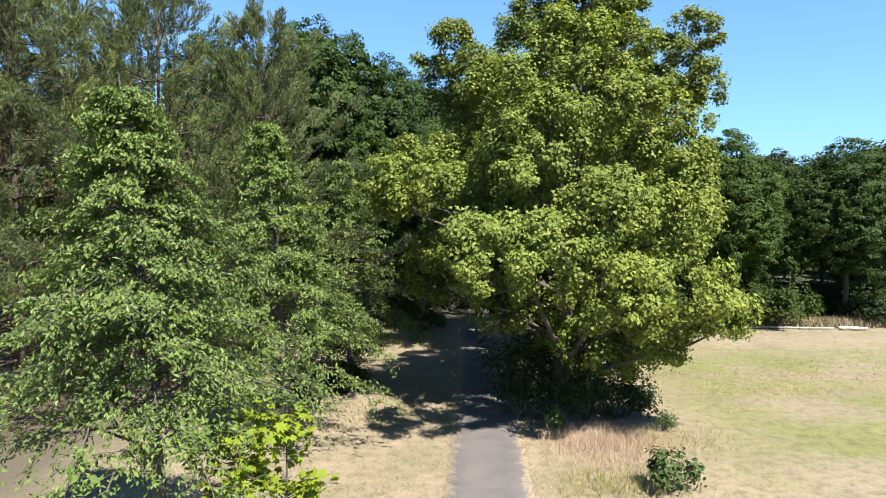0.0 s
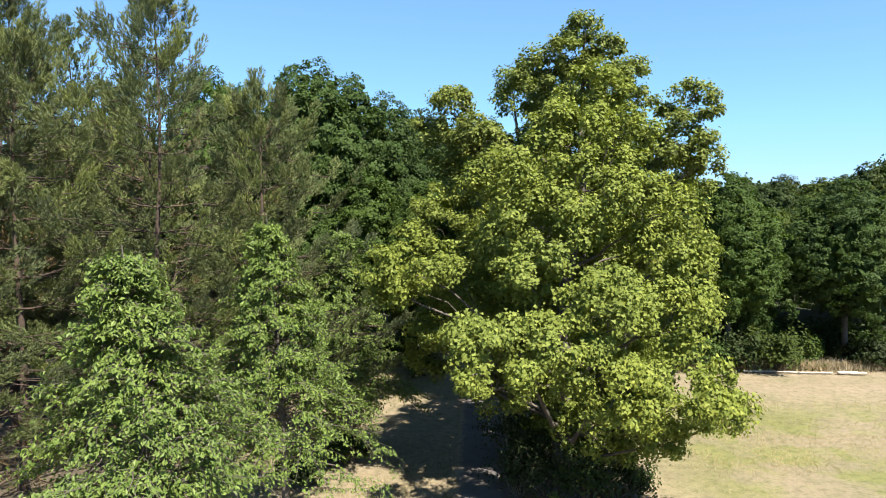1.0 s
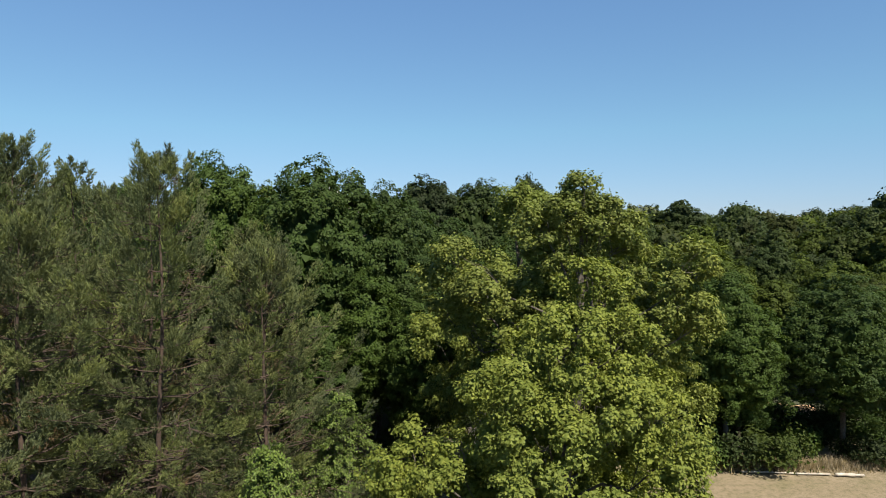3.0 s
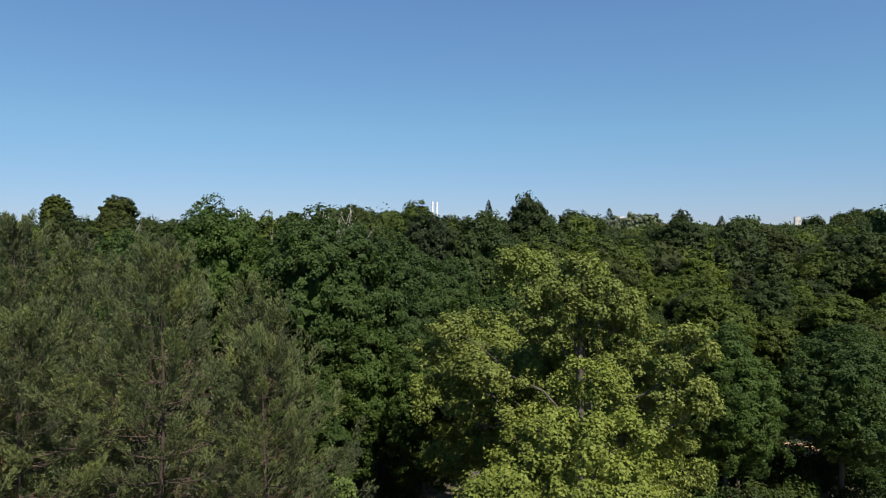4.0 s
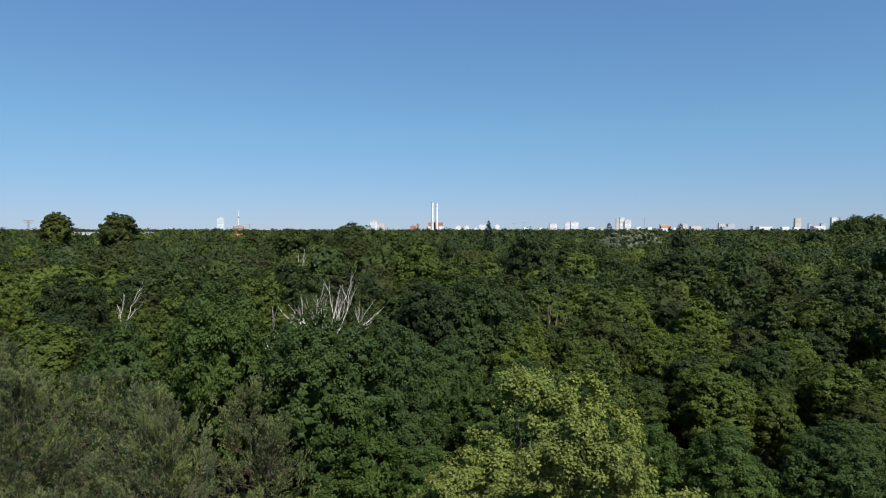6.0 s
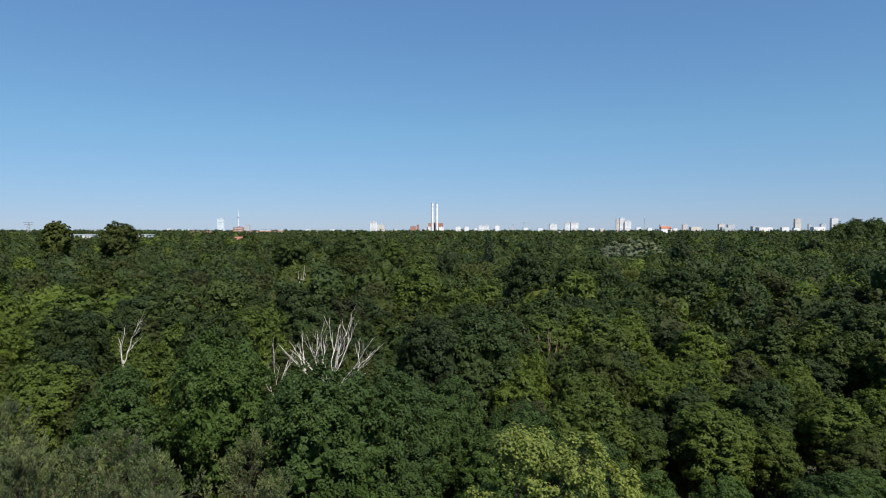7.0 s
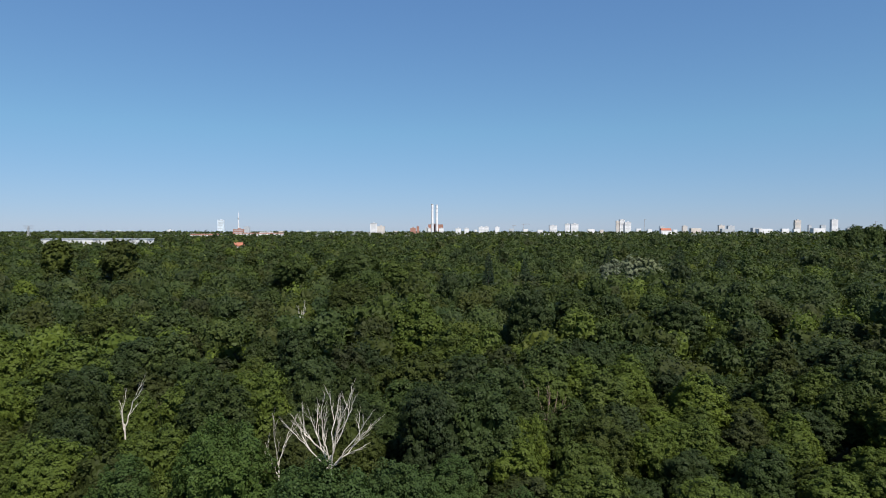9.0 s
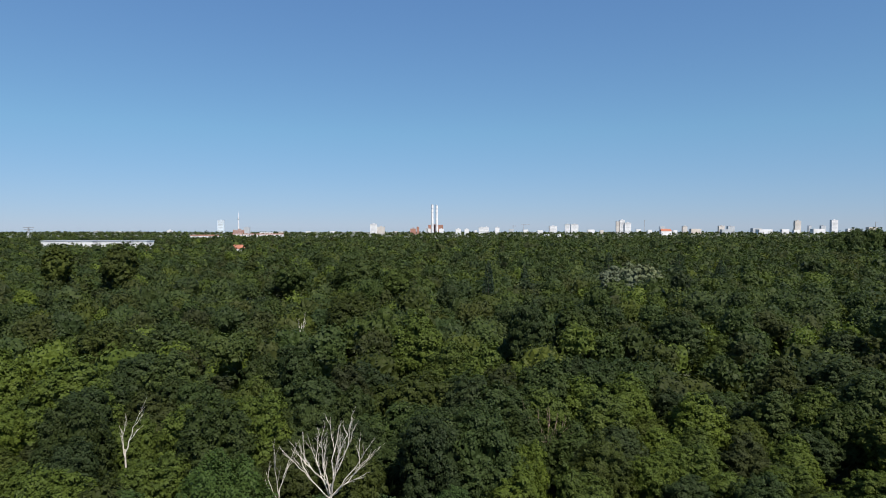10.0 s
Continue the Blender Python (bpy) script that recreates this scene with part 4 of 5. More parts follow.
def fan_birch(place, limbs, fork, seed, label, r=0.15, level=3):
    """A dead birch whose limbs (sideways, forward, length) fan out from one bole."""
    rng = np.random.default_rng(seed)
    tree = thing("dead_birch", place, label, "tree")
    z = np.linspace(-0.2, fork + 1.0, 6)
    bole = np.stack([0.06 * np.sin(z), 0.05 * np.cos(z * 0.8), z], axis=1)
    part("trunk", mesh_of("trunk", *tube_arrays(bole, r * np.linspace(1.5, 0.9, 6), 8), [DEAD_BARK], smooth=True), tree)
    for x, y, long in limbs:
        pieces = []
        branching(rng, pieces, np.array([0, 0, fork + rng.uniform(-1.2, 0.9)]), unit(np.array([x, y, 1.0])), long, r * 0.72, level)
        part("limb", mesh_of("limb", *joined(pieces), [DEAD_BARK], smooth=True), tree)


fan_birch((-12.7, 73.5, 0), [(-1.35, 0.1, 3.8), (-0.95, -0.3, 4.1), (-0.5, 0.3, 4.3), (-0.22, -0.1, 4.7), (0.02, 0.3, 4.9), (0.2, -0.3, 4.7), (0.48, 0.2, 4.3), (0.9, -0.1, 4.2), (1.3, 0.3, 3.9)], 15.7, 31, "dead birch with a fan of bleached white bare branches", 0.13)
fan_birch((-18.6, 73.5, 0), [(-0.5, 0.1, 2.8), (-0.1, -0.2, 3.4), (0.3, 0.2, 2.9)], 15.0, 36, "small dead birch with thin bleached stems beside a larger one", 0.08, 2)
fan_birch((-40.6, 83.0, 0), [(-0.1, 0.0, 3.2), (0.34, 0.1, 3.8)], 16.4, 32, "slim dead birch forking into two bleached stems", 0.11, 2)
bare_tree("dead_birch", (-34.0, 158.0, 0), [(-0.9, 0, 23.6), (0.5, 0.2, 25.0)], 33, "small dead birch with bleached bare twigs", DEAD_BARK, 0.14, 2, 1, 0.75)
BROWN_TWIG = rough_mat("brown_twig", (0.13, 0.09, 0.07), (0.26, 0.19, 0.15), 3, 0.9, 0.2)
bare_tree("bare_tree", (15.2, 97.0, 0), [(-2.4, 0, 17.5), (-1.0, 0.4, 18.6), (0.6, 0, 18.8), (1.8, 0.3, 18.0), (2.6, 0, 16.8)], 34, "half-dead tree with bare brown twigs", BROWN_TWIG, 0.14, 4, 4)


# ---- tall trees that stand above the wood ----
def tall_tree(x, y, h, radius, leaf, seed, label, base=0.45):
    tree = thing("tall_tree", (x, y, 0), label, "tree", "tall trees above the wood")
    for name, me in zip(("trunk", "crown"), wood_tree_meshes(seed, h, h * base, radius, 24, 240, radius * 0.14, 20, 0.8, leaf, 0.8, cut=4)):
        part(name, me, tree)


tall_tree(-178, 302, 37.4, 7.2, GREEN_WARM, 201, "tall round-crowned poplar above the wood")
tall_tree(-149, 302, 36.8, 9.2, GREEN_WARM, 202, "tall spreading poplar above the wood")
tall_tree(-40, 288, 32.2, 12.0, GREEN, 203, "broad tall green tree above the wood")
tall_tree(-69, 300, 28.5, 8.0, GREEN, 205, "tall green tree above the wood")
tall_tree(-20, 262, 28.0, 8.0, GREEN, 206, "tall green tree above the wood")
for x, y, h, r in [(80, 306, 26.8, 8.0), (88, 308, 28.6, 9.0), (96, 305, 27.2, 7.5)]:
    tall_tree(x, y, h, r, WILLOW, 206 + int(x), "pale grey-green willow in the wood", 0.3)
tall_tree(-106, 292, 23.0, 7.5, BRIGHT, 207, "yellow-green robinia in the wood", 0.3)
for i, (x, h) in enumerate([(470, 34), (477, 38), (484, 41), (491, 43), (499, 45), (506, 45.5), (514, 46), (522, 45.5), (531, 45), (540, 45), (549, 44), (558, 44)]):
    tall_tree(x, 785 + 7 * (i % 3), h, 12, OAK_COOL, 210 + i, "tall dark poplar in a grove above the wood", 0.1)


def conifer(x, y, h, radius, seed):
    rng = np.random.default_rng(seed)
    tree = thing("spruce_tree", (x, y, 0), "dark pointed spruce above the wood", "tree", "spruces in the wood")
    part("trunk", mesh_of("trunk", *tube_arrays(np.array([[0, 0, -0.2], [0, 0, h * 0.5], [0, 0, h]]), [0.35, 0.2, 0.03], 7), [BARK], smooth=True), tree)
    n = 2600
    u = rng.random(n) ** 0.7
    z = h * (0.98 - 0.85 * u)
    tier = 0.72 + 0.28 * ((z / 1.3) % 1.0)
    a = np.round(rng.random(n) * 9 + z) / 9 * 2 * math.pi + rng.normal(size=n) * 0.18
    rr = radius * (u ** 0.6 + 0.02) * (1.25 - tier * 0.5) * (0.35 + 0.65 * rng.random(n) ** 0.5)
    d = np.stack([np.cos(a), np.sin(a), np.zeros(n)], axis=1)
    at = d * rr[:, None] + np.stack([np.zeros(n), np.zeros(n), z - rr * 0.15], axis=1)
    v, f = leaf_arrays(rng, at, unit(d * 0.5 + np.array([0, 0, 0.8]) + rng.normal(size=(n, 3)) * 0.3), 0.7 + 0.4 * rng.random(n), 0.2, 0.5)
    part("crown", mesh_of("crown", v, f, [SPRUCE]), tree)


for i, (x, y, h, r) in enumerate([(17.6, 254, 33.0, 5.2), (89, 352, 32.6, 8.0), (127, 352, 32.4, 8.5), (149, 352, 28.6, 7.5), (41, 330, 26.5, 6.0), (82, 300, 25.5, 6.0)]):
    conifer(x, y, h, r, 240 + i)


# ---- small plants by the path ----
def shrub(x, y, h, radius, leaf, seed, label, size=0.12, n=2600, name="shrub"):
    rng = np.random.default_rng(seed)
    bush = thing(name, (x, y, 0), label, "shrub")
    pieces = []
    tips = []
    for _ in range(14):
        a, k = rng.random() * 6.28, rng.random() ** 0.5
        tip = np.array([math.cos(a) * radius * k, math.sin(a) * radius * k, h * rng.uniform(0.45, 0.85) * (1.15 - 0.4 * k)])
        pieces.append(tube_arrays(limb_path(rng, (0, 0, -0.05), tip, 5, 0.05, -0.05), np.linspace(0.025, 0.006, 5) * (0.6 + 0.4 * h), 5))
        tips.append(tip)
    part("stem", mesh_of("stem", *joined(pieces), [BARK], smooth=True), bush)
    c = np.array(tips)
    c = np.concatenate([c, c * np.array([1, 1, 0.6])])
    at, normal = clump_points(rng, c, np.full(len(c), 0.36 * max(radius, h * 0.5)), n // len(c), 0.9, 0.3, 0.45, 0.3, (0, 0, h * 0.3))
    at[:, 2] = np.maximum(at[:, 2], 0.03)
    v, f = leaf_arrays(rng, at, normal, size * (0.7 + 0.6 * rng.random(len(at))), 0.5, 0.6)
    part("foliage", mesh_of("foliage", v, f, [leaf]), bush)


shrub(6.5, 18.6, 1.2, 0.75, BUSH, 301, "low glossy green shrub in the dry grass", 0.17, 620)
shrub(8.2, 24.0, 0.9, 0.4, BUSH, 302, "thin green shrub in the tall grass", 0.1, 400)
shrub(4.15, 24.3, 0.95, 0.35, LINDEN_YOUNG, 303, "small bright green sapling at the foot of the linden", 0.16, 220)
# dark-leaved bushes added to stand in for the shade under the linden's crown
for i, (x, y, h, r) in enumerate([(3.0, 25.8, 2.8, 1.0), (4.2, 25.7, 3.2, 1.2), (5.6, 25.3, 3.0, 1.3), (6.9, 25.6, 2.6, 1.2), (7.7, 26.4, 1.7, 0.9), (3.6, 28.4, 3.0, 1.3), (5.2, 29.0, 3.2, 1.5), (3.2, 31.0, 3.2, 1.3)]):
    shrub(x, y, h, r, OAK, 310 + i, "dark green growth added for the shade round the linden's foot", 0.14, 1500)
for i, (x, y, h, r) in enumerate([(16.5, 50.5, 3.0, 2.2), (19.5, 49.8, 3.6, 2.4), (23.0, 49.4, 3.4, 2.4), (25.2, 49.0, 3.8, 2.2), (28.0, 50.5, 2.2, 1.8), (33.0, 50.2, 2.4, 2.0), (13.5, 52.0, 3.4, 2.4), (36.0, 53.0, 2.5, 2.0), (22.5, 55.6, 2.6, 2.2), (26.2, 56.0, 2.3, 2.0), (29.8, 55.4, 2.2, 2.0), (33.6, 55.8, 2.3, 2.2), (38.0, 54.5, 2.6, 2.2), (27.5, 57.0, 3.0, 2.2), (30.5, 57.2, 3.0, 2.2), (33.2, 57.4, 3.0, 2.2), (36.0, 57.5, 3.1, 2.2)]):
    shrub(x, y, h, r, (GREEN, OAK_EDGE, OAK)[i % 3], 330 + i, "dense green bush at the wood's edge", 0.28, 1900)
# those at y 55 to 58 are added to darken the avenue's shaded end
for i, (x, y, h, r) in enumerate([(-5.0, 36.0, 2.6, 1.5), (-5.5, 41.0, 2.8, 1.7), (-7.5, 38.0, 3.0, 1.8), (-4.4, 30.0, 1.3, 0.8), (-6.0, 27.5, 1.6, 1.0), (-8.0, 46.0, 3.2, 2.2), (-3.5, 52.0, 3.0, 2.0), (8.2, 47.0, 3.2, 2.2), (9.5, 40.0, 2.6, 1.8), (-2.2, 56.0, 3.4, 2.2), (0.6, 58.0, 3.6, 2.2), (5.8, 55.0, 3.6, 2.2), (-1.5, 47.5, 2.4, 1.4)]):
    shrub(x, y, h, r, (GREEN, OAK, DARK)[i % 3], 350 + i, "green undergrowth bush in the avenue", 0.22, 1500)
shrub(27.3, 55.5, 4.4, 1.6, BRIGHT, 370, "pale yellow-green bush in a gap of the wood", 0.25, 1500)


# ---- maple sapling: each large leaf its own piece ----
def maple_leaf_mesh():
    """A five-lobed leaf, slightly cupped."""
    bm = bmesh.new()
    ring = []
    for deg, r in [(-90, 0.18), (-50, 0.42), (-30, 0.3), (-5, 0.52), (18, 0.3), (55, 0.6), (72, 0.34), (90, 0.62), (108, 0.34), (125, 0.6), (162, 0.3), (185, 0.52), (210, 0.3), (230, 0.42)]:
        a = radians(deg)
        ring.append(bm.verts.new((math.cos(a) * r, math.sin(a) * r + 0.1, -0.35 * r * r)))
    mid = bm.verts.new((0, 0.05, 0.0))
    for i in range(len(ring)):
        bm.faces.new((mid, ring[i], ring[(i + 1) % len(ring)]))
    me = bpy.data.meshes.new("leaf")
    bm.to_mesh(me)
    bm.free()
    me.materials.append(MAPLE)
    return me


def maple_sapling(place, height, seed):
    rng = np.random.default_rng(seed)
    tree = thing("maple_sapling", place, "young maple with large lime-green lobed leaves", "tree")
    part("trunk", mesh_of("trunk", *tube_arrays(limb_path(rng, (0, 0, -0.1), (0.1, 0, height * 0.9), 6, 0.01, 0.0), np.linspace(0.05, 0.012, 6), 7), [BARK], smooth=True), tree)
    leaf = maple_leaf_mesh()
    for k in range(26):
        z0 = height * rng.uniform(0.45, 0.92)
        a = rng.random() * 6.28
        long = (1.25 - z0 / height * 0.75) * rng.uniform(0.7, 1.25)
        end = np.array([math.cos(a) * long, math.sin(a) * long, z0 + long * 0.45])
        p = limb_path(rng, (0.05, 0, z0), end, 5, 0.04, 0.02)
        twig = part("twig", mesh_of("twig", *tube_arrays(p, np.linspace(0.014, 0.004, 5), 5), [BARK], smooth=True), tree)
        for _ in range(10):
            w = rng.uniform(0.3, 1.05)
            q = np.array([np.interp(w, np.linspace(0, 1, 5), p[:, i]) for i in range(3)]) + rng.normal(size=3) * 0.12
            ob = part("leaf", leaf, twig)
            s = 0.25 * rng.uniform(0.65, 1.2)
            ob.matrix_local = Matrix.Translation(Vector(q)) @ Euler((rng.normal() * 0.45 - 0.25, rng.normal() * 0.45, rng.random() * 6.28)).to_matrix().to_4x4() @ Matrix.Diagonal((s, s, s, 1))


maple_sapling((-3.2, 12.9, 0), 4.0, 401)
maple_sapling((-4.2, 13.2, 0), 3.9, 402)


# ---- fallen logs at the meadow's edge ----
def log(a, b, r, seed):
    rng = np.random.default_rng(seed)
    p = limb_path(rng, a, b, 9, 0.006, 0.0)
    v, f = tube_arrays(p, r * (1 + 0.12 * rng.normal(size=9)), 9)
    ob = new("fallen_log", mesh_of("fallen_log", v, f, [LOG], smooth=True))
    tagged(ob, "bleached fallen trunk lying at the edge of the wood", "log", "fallen logs")
    bm = bmesh.new()
    bm.from_mesh(ob.data)
    bmesh.ops.holes_fill(bm, edges=[e for e in bm.edges if e.is_boundary], sides=0)
    bm.to_mesh(ob.data)
    bm.free()


log((22.2, 48.4, 0.1), (28.6, 47.9, 0.1), 0.07, 1)
log((28.9, 47.8, 0.13), (30.9, 47.6, 0.13), 0.12, 2)


# ---- the city on the horizon ----
WHITE = rough_mat("white_render", (0.55, 0.56, 0.59), (0.64, 0.65, 0.68), 0.2, 0.8, 0)
BEIGE = rough_mat("beige_render", (0.44, 0.40, 0.37), (0.53, 0.49, 0.46), 0.2, 0.8, 0)
BRICK = rough_mat("red_brick", (0.25, 0.12, 0.09), (0.34, 0.18, 0.14), 0.3, 0.9, 0)
ROOF = rough_mat("orange_tile", (0.26, 0.095, 0.06), (0.36, 0.14, 0.09), 0.5, 0.9, 0)
GREY = rough_mat("grey_cladding", (0.30, 0.33, 0.37), (0.40, 0.43, 0.47), 0.2, 0.6, 0)
BLUE = rough_mat("blue_glass", (0.5, 0.58, 0.66), (0.6, 0.68, 0.76), 0.2, 0.3, 0)
STEEL = rough_mat("galvanised_steel", (0.3, 0.31, 0.33), (0.4, 0.41, 0.43), 1.0, 0.5, 0, metal=0.5)


def box_arrays(x0, x1, y0, y1, z0, z1):
    v = np.array([(x, y, z) for z in (z0, z1) for y in (y0, y1) for x in (x0, x1)], float)
    f = np.array([(0, 1, 3, 2), (4, 6, 7, 5), (0, 4, 5, 1), (1, 5, 7, 3), (3, 7, 6, 2), (2, 6, 4, 0)])
    return v, f[:, ::-1]


def building(x, y, w, h, material, label, floors=0, deep=None, cap=True, name="apartment_block", group="buildings of the city"):
    deep = deep or max(w * 0.6, 14)
    ob = thing(name, (x, y, 0), label, "building", group)
    wall = part("wall", mesh_of("wall", *box_arrays(-w / 2, w / 2, 0, deep, 0, h), [material]), ob)
    if cap:
        part("roof", mesh_of("roof", *box_arrays(-w / 2 - 0.5, w / 2 + 0.5, -0.5, deep + 0.5, h, h + 1.5), [GREY]), ob)
        part("stair_head", mesh_of("stair_head", *box_arrays(-w * 0.12, w * 0.16, deep * 0.3, deep * 0.7, h + 1.5, h + 5), [material]), ob)
    for k in range(floors):
        z = h * (k + 0.5) / floors
        part("window_band", mesh_of("window_band", *box_arrays(-w * 0.42, w * 0.42, -0.3, 0.2, z - h * 0.13 / floors, z + h * 0.13 / floors), [GREY]), wall)
    return ob


def stack(x, y, r, h):
    ob = thing("chimney", (x, y, 0), "tall white power-station chimney with grey bands", "chimney", "chimneys of the power station")
    part("shaft", mesh_of("shaft", *tube_arrays(np.array([[0, 0, 0], [0, 0, h * 0.6], [0, 0, h]]), [r * 1.15, r * 1.03, r], 20), [WHITE], smooth=True), ob)
    for k in (0.72, 0.86, 0.985):
        part("band", mesh_of("band", *tube_arrays(np.array([[0, 0, h * k], [0, 0, h * k + 2.5]]), [r * 1.12, r * 1.12], 20), [GREY], smooth=True), ob)


def at_city(px, top, d, eye=40.0):
    """Where a thing stands that is seen under that heading and height from the top of the climb."""
    return (px - 784) / 1162 * d, d, eye + (400.5 - top) / 1162 * d


D = 4300
x, y, h = at_city(765.2, 361, D)
stack(x, y, 7.5, h)
x, y, h = at_city(773.0, 362, D + 60)
stack(x, y, 7.5, h)
x, y, h = at_city(771, 397, D + 90)
building(x, y, 100, h, BRICK, "red-brown boiler house of the power station", 0, name="power_station")
for px, top, w, m in [(759, 404, 22, WHITE), (781, 404, 30, WHITE), (755, 403, 16, GREY)]:
    x, y, h = at_city(px, top, D - 120)
    building(x, y, w, h, m, "pale low hall of the power station", 0, name="power_hall")
TOWERS = [
    (661, 395, 3500, 34, WHITE, 9, "white tower block"), (674, 400, 3520, 38, BEIGE, 8, "beige tower block"), (731, 403, 3600, 30, BRICK, 0, "brown brick factory"), (739.5, 400, 3600, 14, BRICK, 0, "red brick tower"),
    (811, 404, 3500, 28, WHITE, 0, "white cube-shaped block"), (826, 404, 3550, 24, WHITE, 0, "white low block"), (852, 401.5, 4000, 32, WHITE, 4, "white slab block"), (861, 401, 4050, 26, WHITE, 4, "white slab block"), (880, 401.5, 4000, 26, WHITE, 0, "white slab block"),
    (979, 399, 4300, 48, WHITE, 5, "white slab block"), (1004.5, 396, 4200, 30, WHITE, 7, "white tower block"), (1017, 396, 4220, 46, WHITE, 7, "white stepped tower block"),
    (1093, 391, 4000, 18, BEIGE, 8, "brown-sided tower block"), (1101, 388.5, 4000, 30, WHITE, 10, "white tower block"), (1111, 393, 3990, 38, WHITE, 8, "white tower block"),
    (1172, 400, 4500, 30, GREY, 0, "grey office block"), (1212, 399.5, 4200, 30, BEIGE, 6, "beige tower block"), (1277, 398.5, 4200, 36, BEIGE, 6, "beige tower block"), (1294, 399.5, 4600, 46, GREY, 0, "grey office block"),
    (1412, 389.5, 4100, 36, BEIGE, 10, "pinkish beige tower block"), (1433, 398.5, 4600, 20, GREY, 0, "grey office block"), (1457, 398.5, 4600, 34, GREY, 0, "grey office block"), (1477, 388.5, 4200, 40, WHITE, 10, "white tower block"),
    (390.5, 389, 4500, 42, BLUE, 8, "pale blue glass office tower"), (436.5, 401, 3000, 26, GREY, 0, "dark grey office tower"), (422, 405, 2990, 48, BRICK, 3, "red-brown brick factory block"),
    (98, 408, 4700, 40, GREY, 0, "far grey tower block"), (171, 408, 4700, 46, GREY, 0, "far grey tower block"), (300, 406.5, 4500, 34, WHITE, 0, "far white block"), (207, 409, 4600, 80, WHITE, 0, "far low pale block"), (232, 408.5, 4500, 50, GREY, 0, "far low grey block"),
]
for px, top, d, w, m, floors, label in TOWERS:
    x, y, h = at_city(px, top, d)
    building(x, y, w, h, m, label + " in the far city", floors)
LOW = [(1232, 402, 3900, 120, BEIGE), (1286, 403, 3800, 110, GREY), (1355, 403, 3700, 150, WHITE), (1340, 401, 4000, 110, GREY), (1390, 403, 4100, 90, WHITE), (1450, 402, 3900, 140, WHITE), (1506, 402, 4300, 90, WHITE), (1545, 399, 4500, 120, BEIGE),
       (968, 413, 2700, 40, WHITE), (990, 414, 2650, 26, WHITE), (956, 405, 3800, 60, WHITE), (1046, 404, 4200, 90, WHITE), (1065, 405, 4000, 40, BEIGE), (1130, 403, 4300, 60, WHITE), (1150, 404, 4000, 50, WHITE), (905, 403, 4200, 60, GREY), (930, 404, 4300, 70, WHITE),
       (842, 405, 3900, 30, WHITE), (470, 410, 3600, 130, WHITE), (498, 408, 4000, 70, BEIGE), (545, 409, 4300, 60, WHITE), (560, 410, 4200, 60, GREY), (590, 410, 4300, 80, WHITE), (630, 409, 4400, 110, GREY), (700, 408, 4200, 70, BEIGE), (1195, 405, 4100, 50, WHITE), (1410, 404, 3900, 70, WHITE)]
for px, top, d, w, m in LOW:
    x, y, h = at_city(px, top, d)
    building(x, y, w * 0.5, max(h * 0.84, 12), m, "long low pale block in the far city", 0, name="city_block", cap=False)


def gabled(x, y, w, deep, wall_h, ridge, label, name="house", tiles=None):
    ob = thing(name, (x, y, 0), label, "house")
    part("wall", mesh_of("wall", *box_arrays(-w / 2, w / 2, -deep / 2, deep / 2, 0, wall_h), [WHITE]), ob)
    v = np.array([(-w / 2 - 0.5, -deep / 2 - 0.5, wall_h), (w / 2 + 0.5, -deep / 2 - 0.5, wall_h), (w / 2 + 0.5, deep / 2 + 0.5, wall_h), (-w / 2 - 0.5, deep / 2 + 0.5, wall_h), (-w / 2 + 2, 0, ridge), (w / 2 - 2, 0, ridge), (w / 2 - 2, 0, ridge), (-w / 2 + 2, 0, ridge)], float)
    f = np.array([(0, 1, 5, 4), (1, 2, 6, 5), (2, 3, 7, 6), (3, 0, 4, 7)])
    part("roof", mesh_of("roof", v, f, [tiles or ROOF]), ob)


gabled(-290, 930, 17, 12, 14, 19.5, "house with an orange tiled roof among the trees")
gabled(-395, 860, 12, 10, 12, 16.0, "house with an orange tiled roof in the wood")
gabled(1050, 3100, 50, 30, 22, 33, "house with a broad red tiled roof before the city")

gabled(-76, 280, 3.2, 3.0, 14.2, 15.6, "small white hut roof among the crowns", "hut", WHITE)

# a long white warehouse and the brick halls beyond it
for x0, x1 in [(-735, -640), (-632, -575), (-566, -541)]:
    ob = thing("warehouse", ((x0 + x1) / 2, 1200, 0), "long low white warehouse beyond the wood", "building", "warehouses")
    part("wall", mesh_of("wall", *box_arrays(-(x1 - x0) / 2, (x1 - x0) / 2, 0, 30, 0, 18.4), [WHITE]), ob)
    part("roof", mesh_of("roof", *box_arrays(-(x1 - x0) / 2 - 1, (x1 - x0) / 2 + 1, -1, 31, 18.4, 19.4), [GREY]), ob)
for px, top, d, w in [(360, 415, 2300, 90), (455, 413, 2800, 215)]:
    x, y, h = at_city(px, top, d, 44)
    ob = thing("factory_hall", (x, y, 0), "long brick factory hall with a pale ground floor", "building")
    part("wall", mesh_of("wall", *box_arrays(-w / 2, w / 2, 0, 30, h * 0.72, h), [BRICK]), ob)
    part("ground_floor", mesh_of("ground_floor", *box_arrays(-w / 2, w / 2, -1, 30, 0, h * 0.72), [WHITE]), ob)


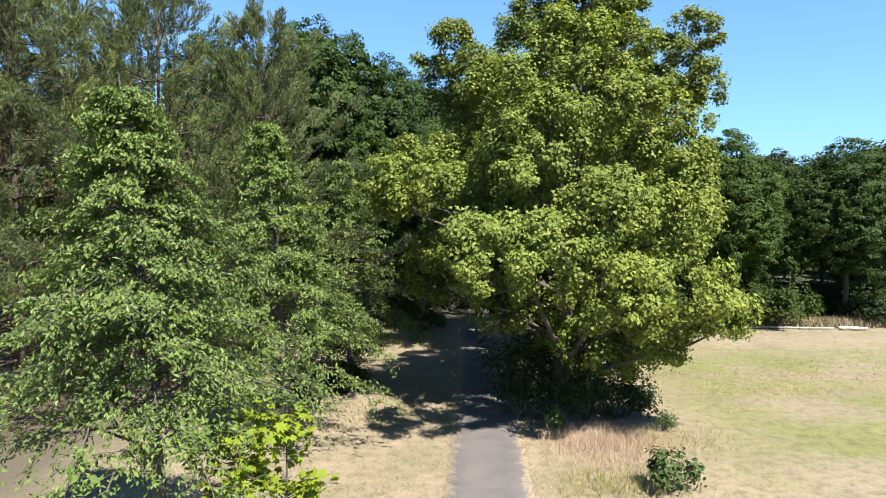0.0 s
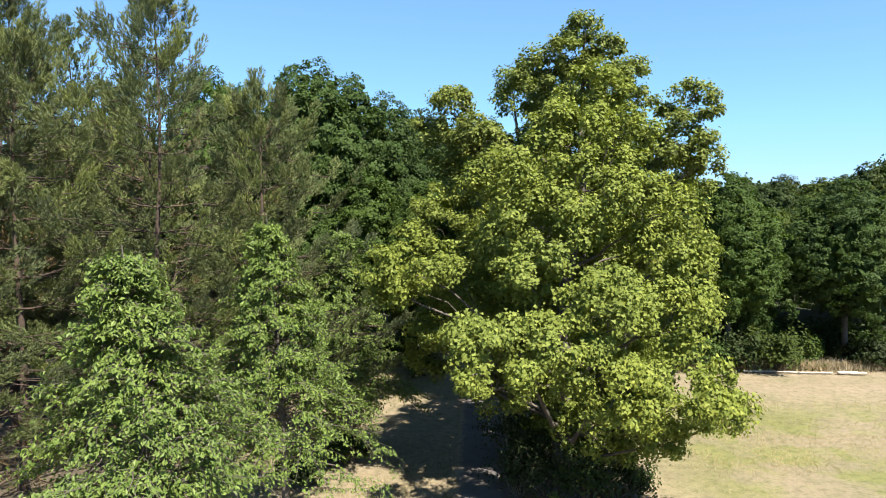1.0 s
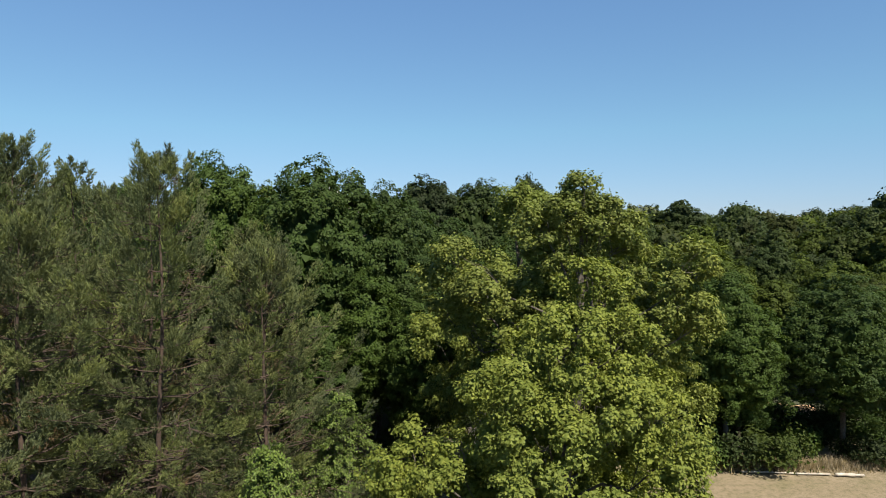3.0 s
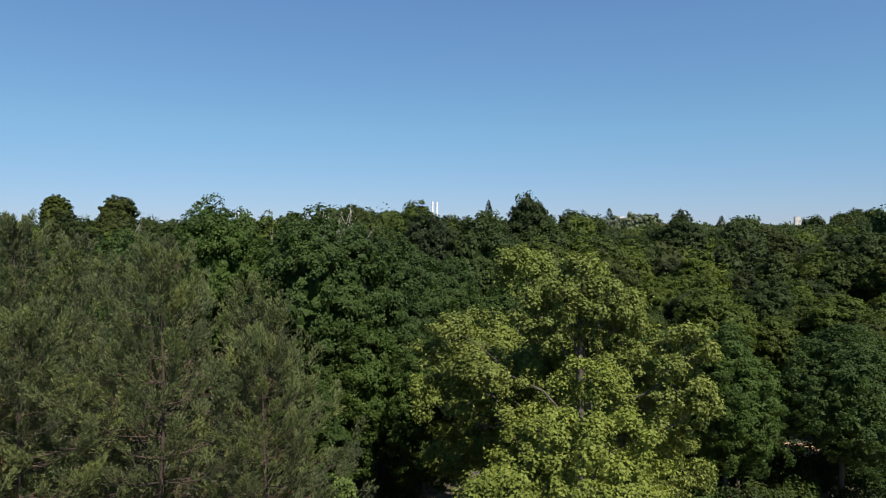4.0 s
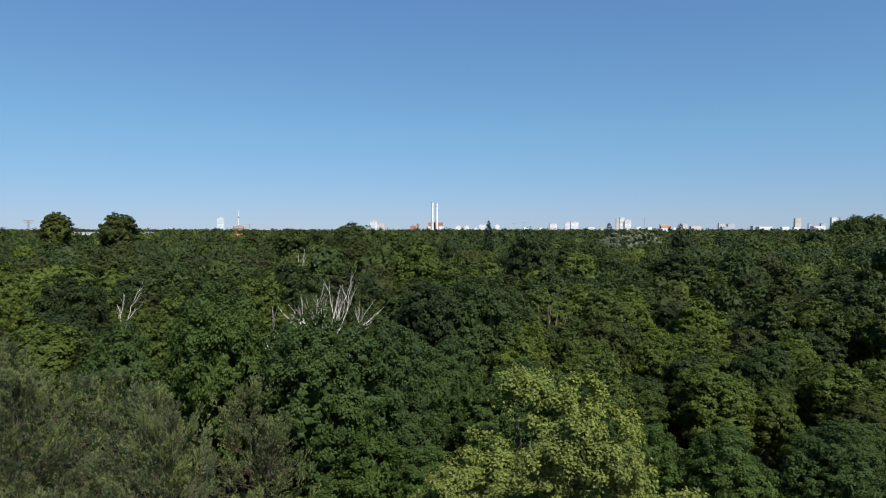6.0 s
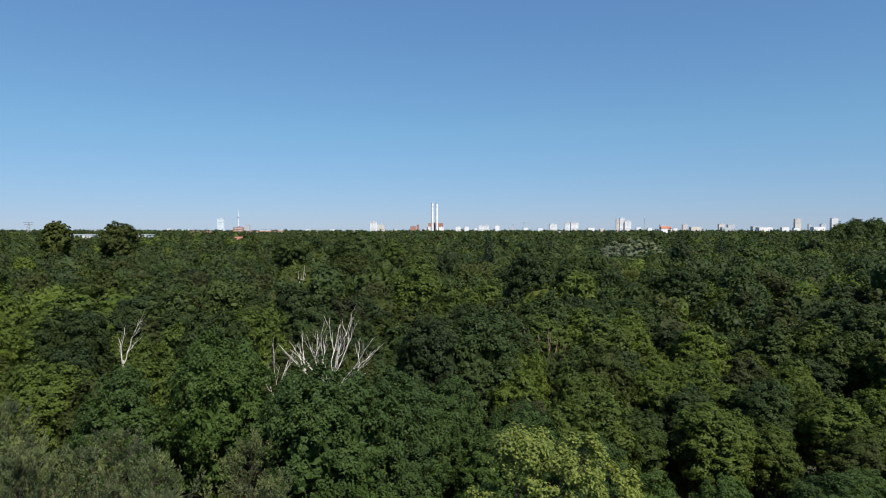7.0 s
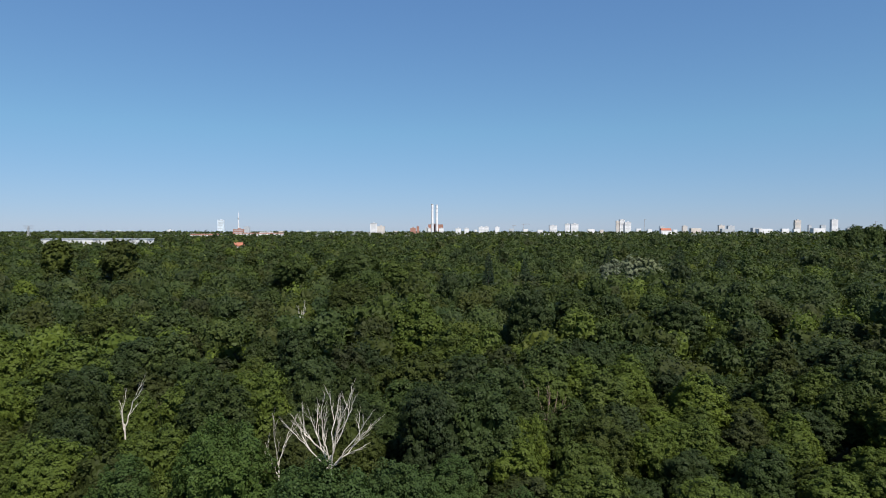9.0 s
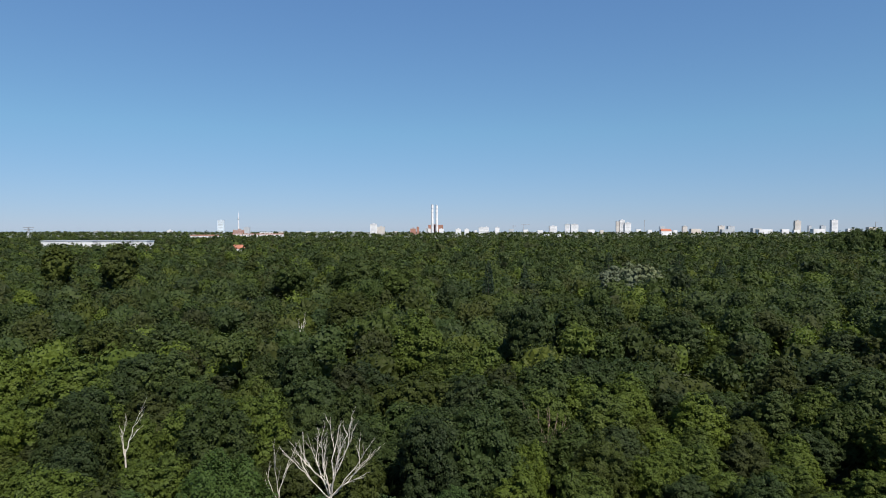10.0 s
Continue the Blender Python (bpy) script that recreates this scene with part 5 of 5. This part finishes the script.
def tv_tower(x, y, h):
    ob = thing("television_tower", (x, y, 0), "far television tower with a ball and an antenna", "tower")
    part("shaft", mesh_of("shaft", *tube_arrays(np.array([[0, 0, 0], [0, 0, h * 0.35], [0, 0, h * 0.62]]), [6, 3.6, 2.6], 12), [WHITE], smooth=True), ob)
    a = np.linspace(-1.45, 1.45, 9)
    ball = np.stack([np.zeros(9), np.zeros(9), h * 0.66 + 6.5 * np.sin(a)], axis=1)
    part("ball", mesh_of("ball", *tube_arrays(ball, 6.5 * np.cos(a), 14), [STEEL], smooth=True), ob)
    part("antenna", mesh_of("antenna", *tube_arrays(np.array([[0, 0, h * 0.68], [0, 0, h * 0.85], [0, 0, h]]), [2.2, 1.4, 0.6], 8), [WHITE], smooth=True), ob)


x, y, h = at_city(422.5, 374, 4600)
tv_tower(x, y, h)


def lattice_pylon(x, y, h, w, arm):
    ob = thing("power_pylon", (x, y, 0), "grey lattice power pylon beyond the wood", "pylon")
    for sx in (-1, 1):
        for sy in (-1, 1):
            part("leg", mesh_of("leg", *tube_arrays(np.array([[sx * w, sy * w, 0], [sx * w * 0.4, sy * w * 0.4, h * 0.6], [sx * w * 0.2, sy * w * 0.2, h]]), [0.5, 0.45, 0.35], 5), [STEEL]), ob)
    for k in range(7):
        z0, z1 = h * k / 7, h * (k + 1) / 7
        r0, r1 = np.interp([z0, z1], [0, h * 0.6, h], [w, w * 0.4, w * 0.2])
        part("brace", mesh_of("brace", *joined([tube_arrays(np.array([[-r0, -r0, z0], [r1, -r1, z1]]), [0.3, 0.3], 4), tube_arrays(np.array([[r0, -r0, z0], [-r1, -r1, z1]]), [0.3, 0.3], 4)]), [STEEL]), ob)
    for z, a in ((h * 0.97, arm), (h * 0.86, arm * 0.8)):
        part("cross_arm", mesh_of("cross_arm", *box_arrays(-a, a, -0.5, 0.5, z, z + 1.1), [STEEL]), ob)


x, y, h = at_city(51, 400, 1500, 43)
lattice_pylon(x, y, h, 4.5, 12)


def crane(x, y, h, jib):
    ob = thing("tower_crane", (x, y, 0), "thin far tower crane over the city", "crane", "cranes of the city")
    part("mast", mesh_of("mast", *box_arrays(-1.4, 1.4, -1.4, 1.4, 0, h), [STEEL]), ob)
    part("jib", mesh_of("jib", *box_arrays(-jib * 0.35, jib, -1.2, 1.2, h - 4, h - 1.8), [STEEL]), ob)


for px, top, d, jib in [(926, 395.5, 4300, 42), (1140, 388, 4500, 14), (908, 398, 4300, 20), (1549, 391, 4400, 12)]:
    crane(*at_city(px, top, d), jib)
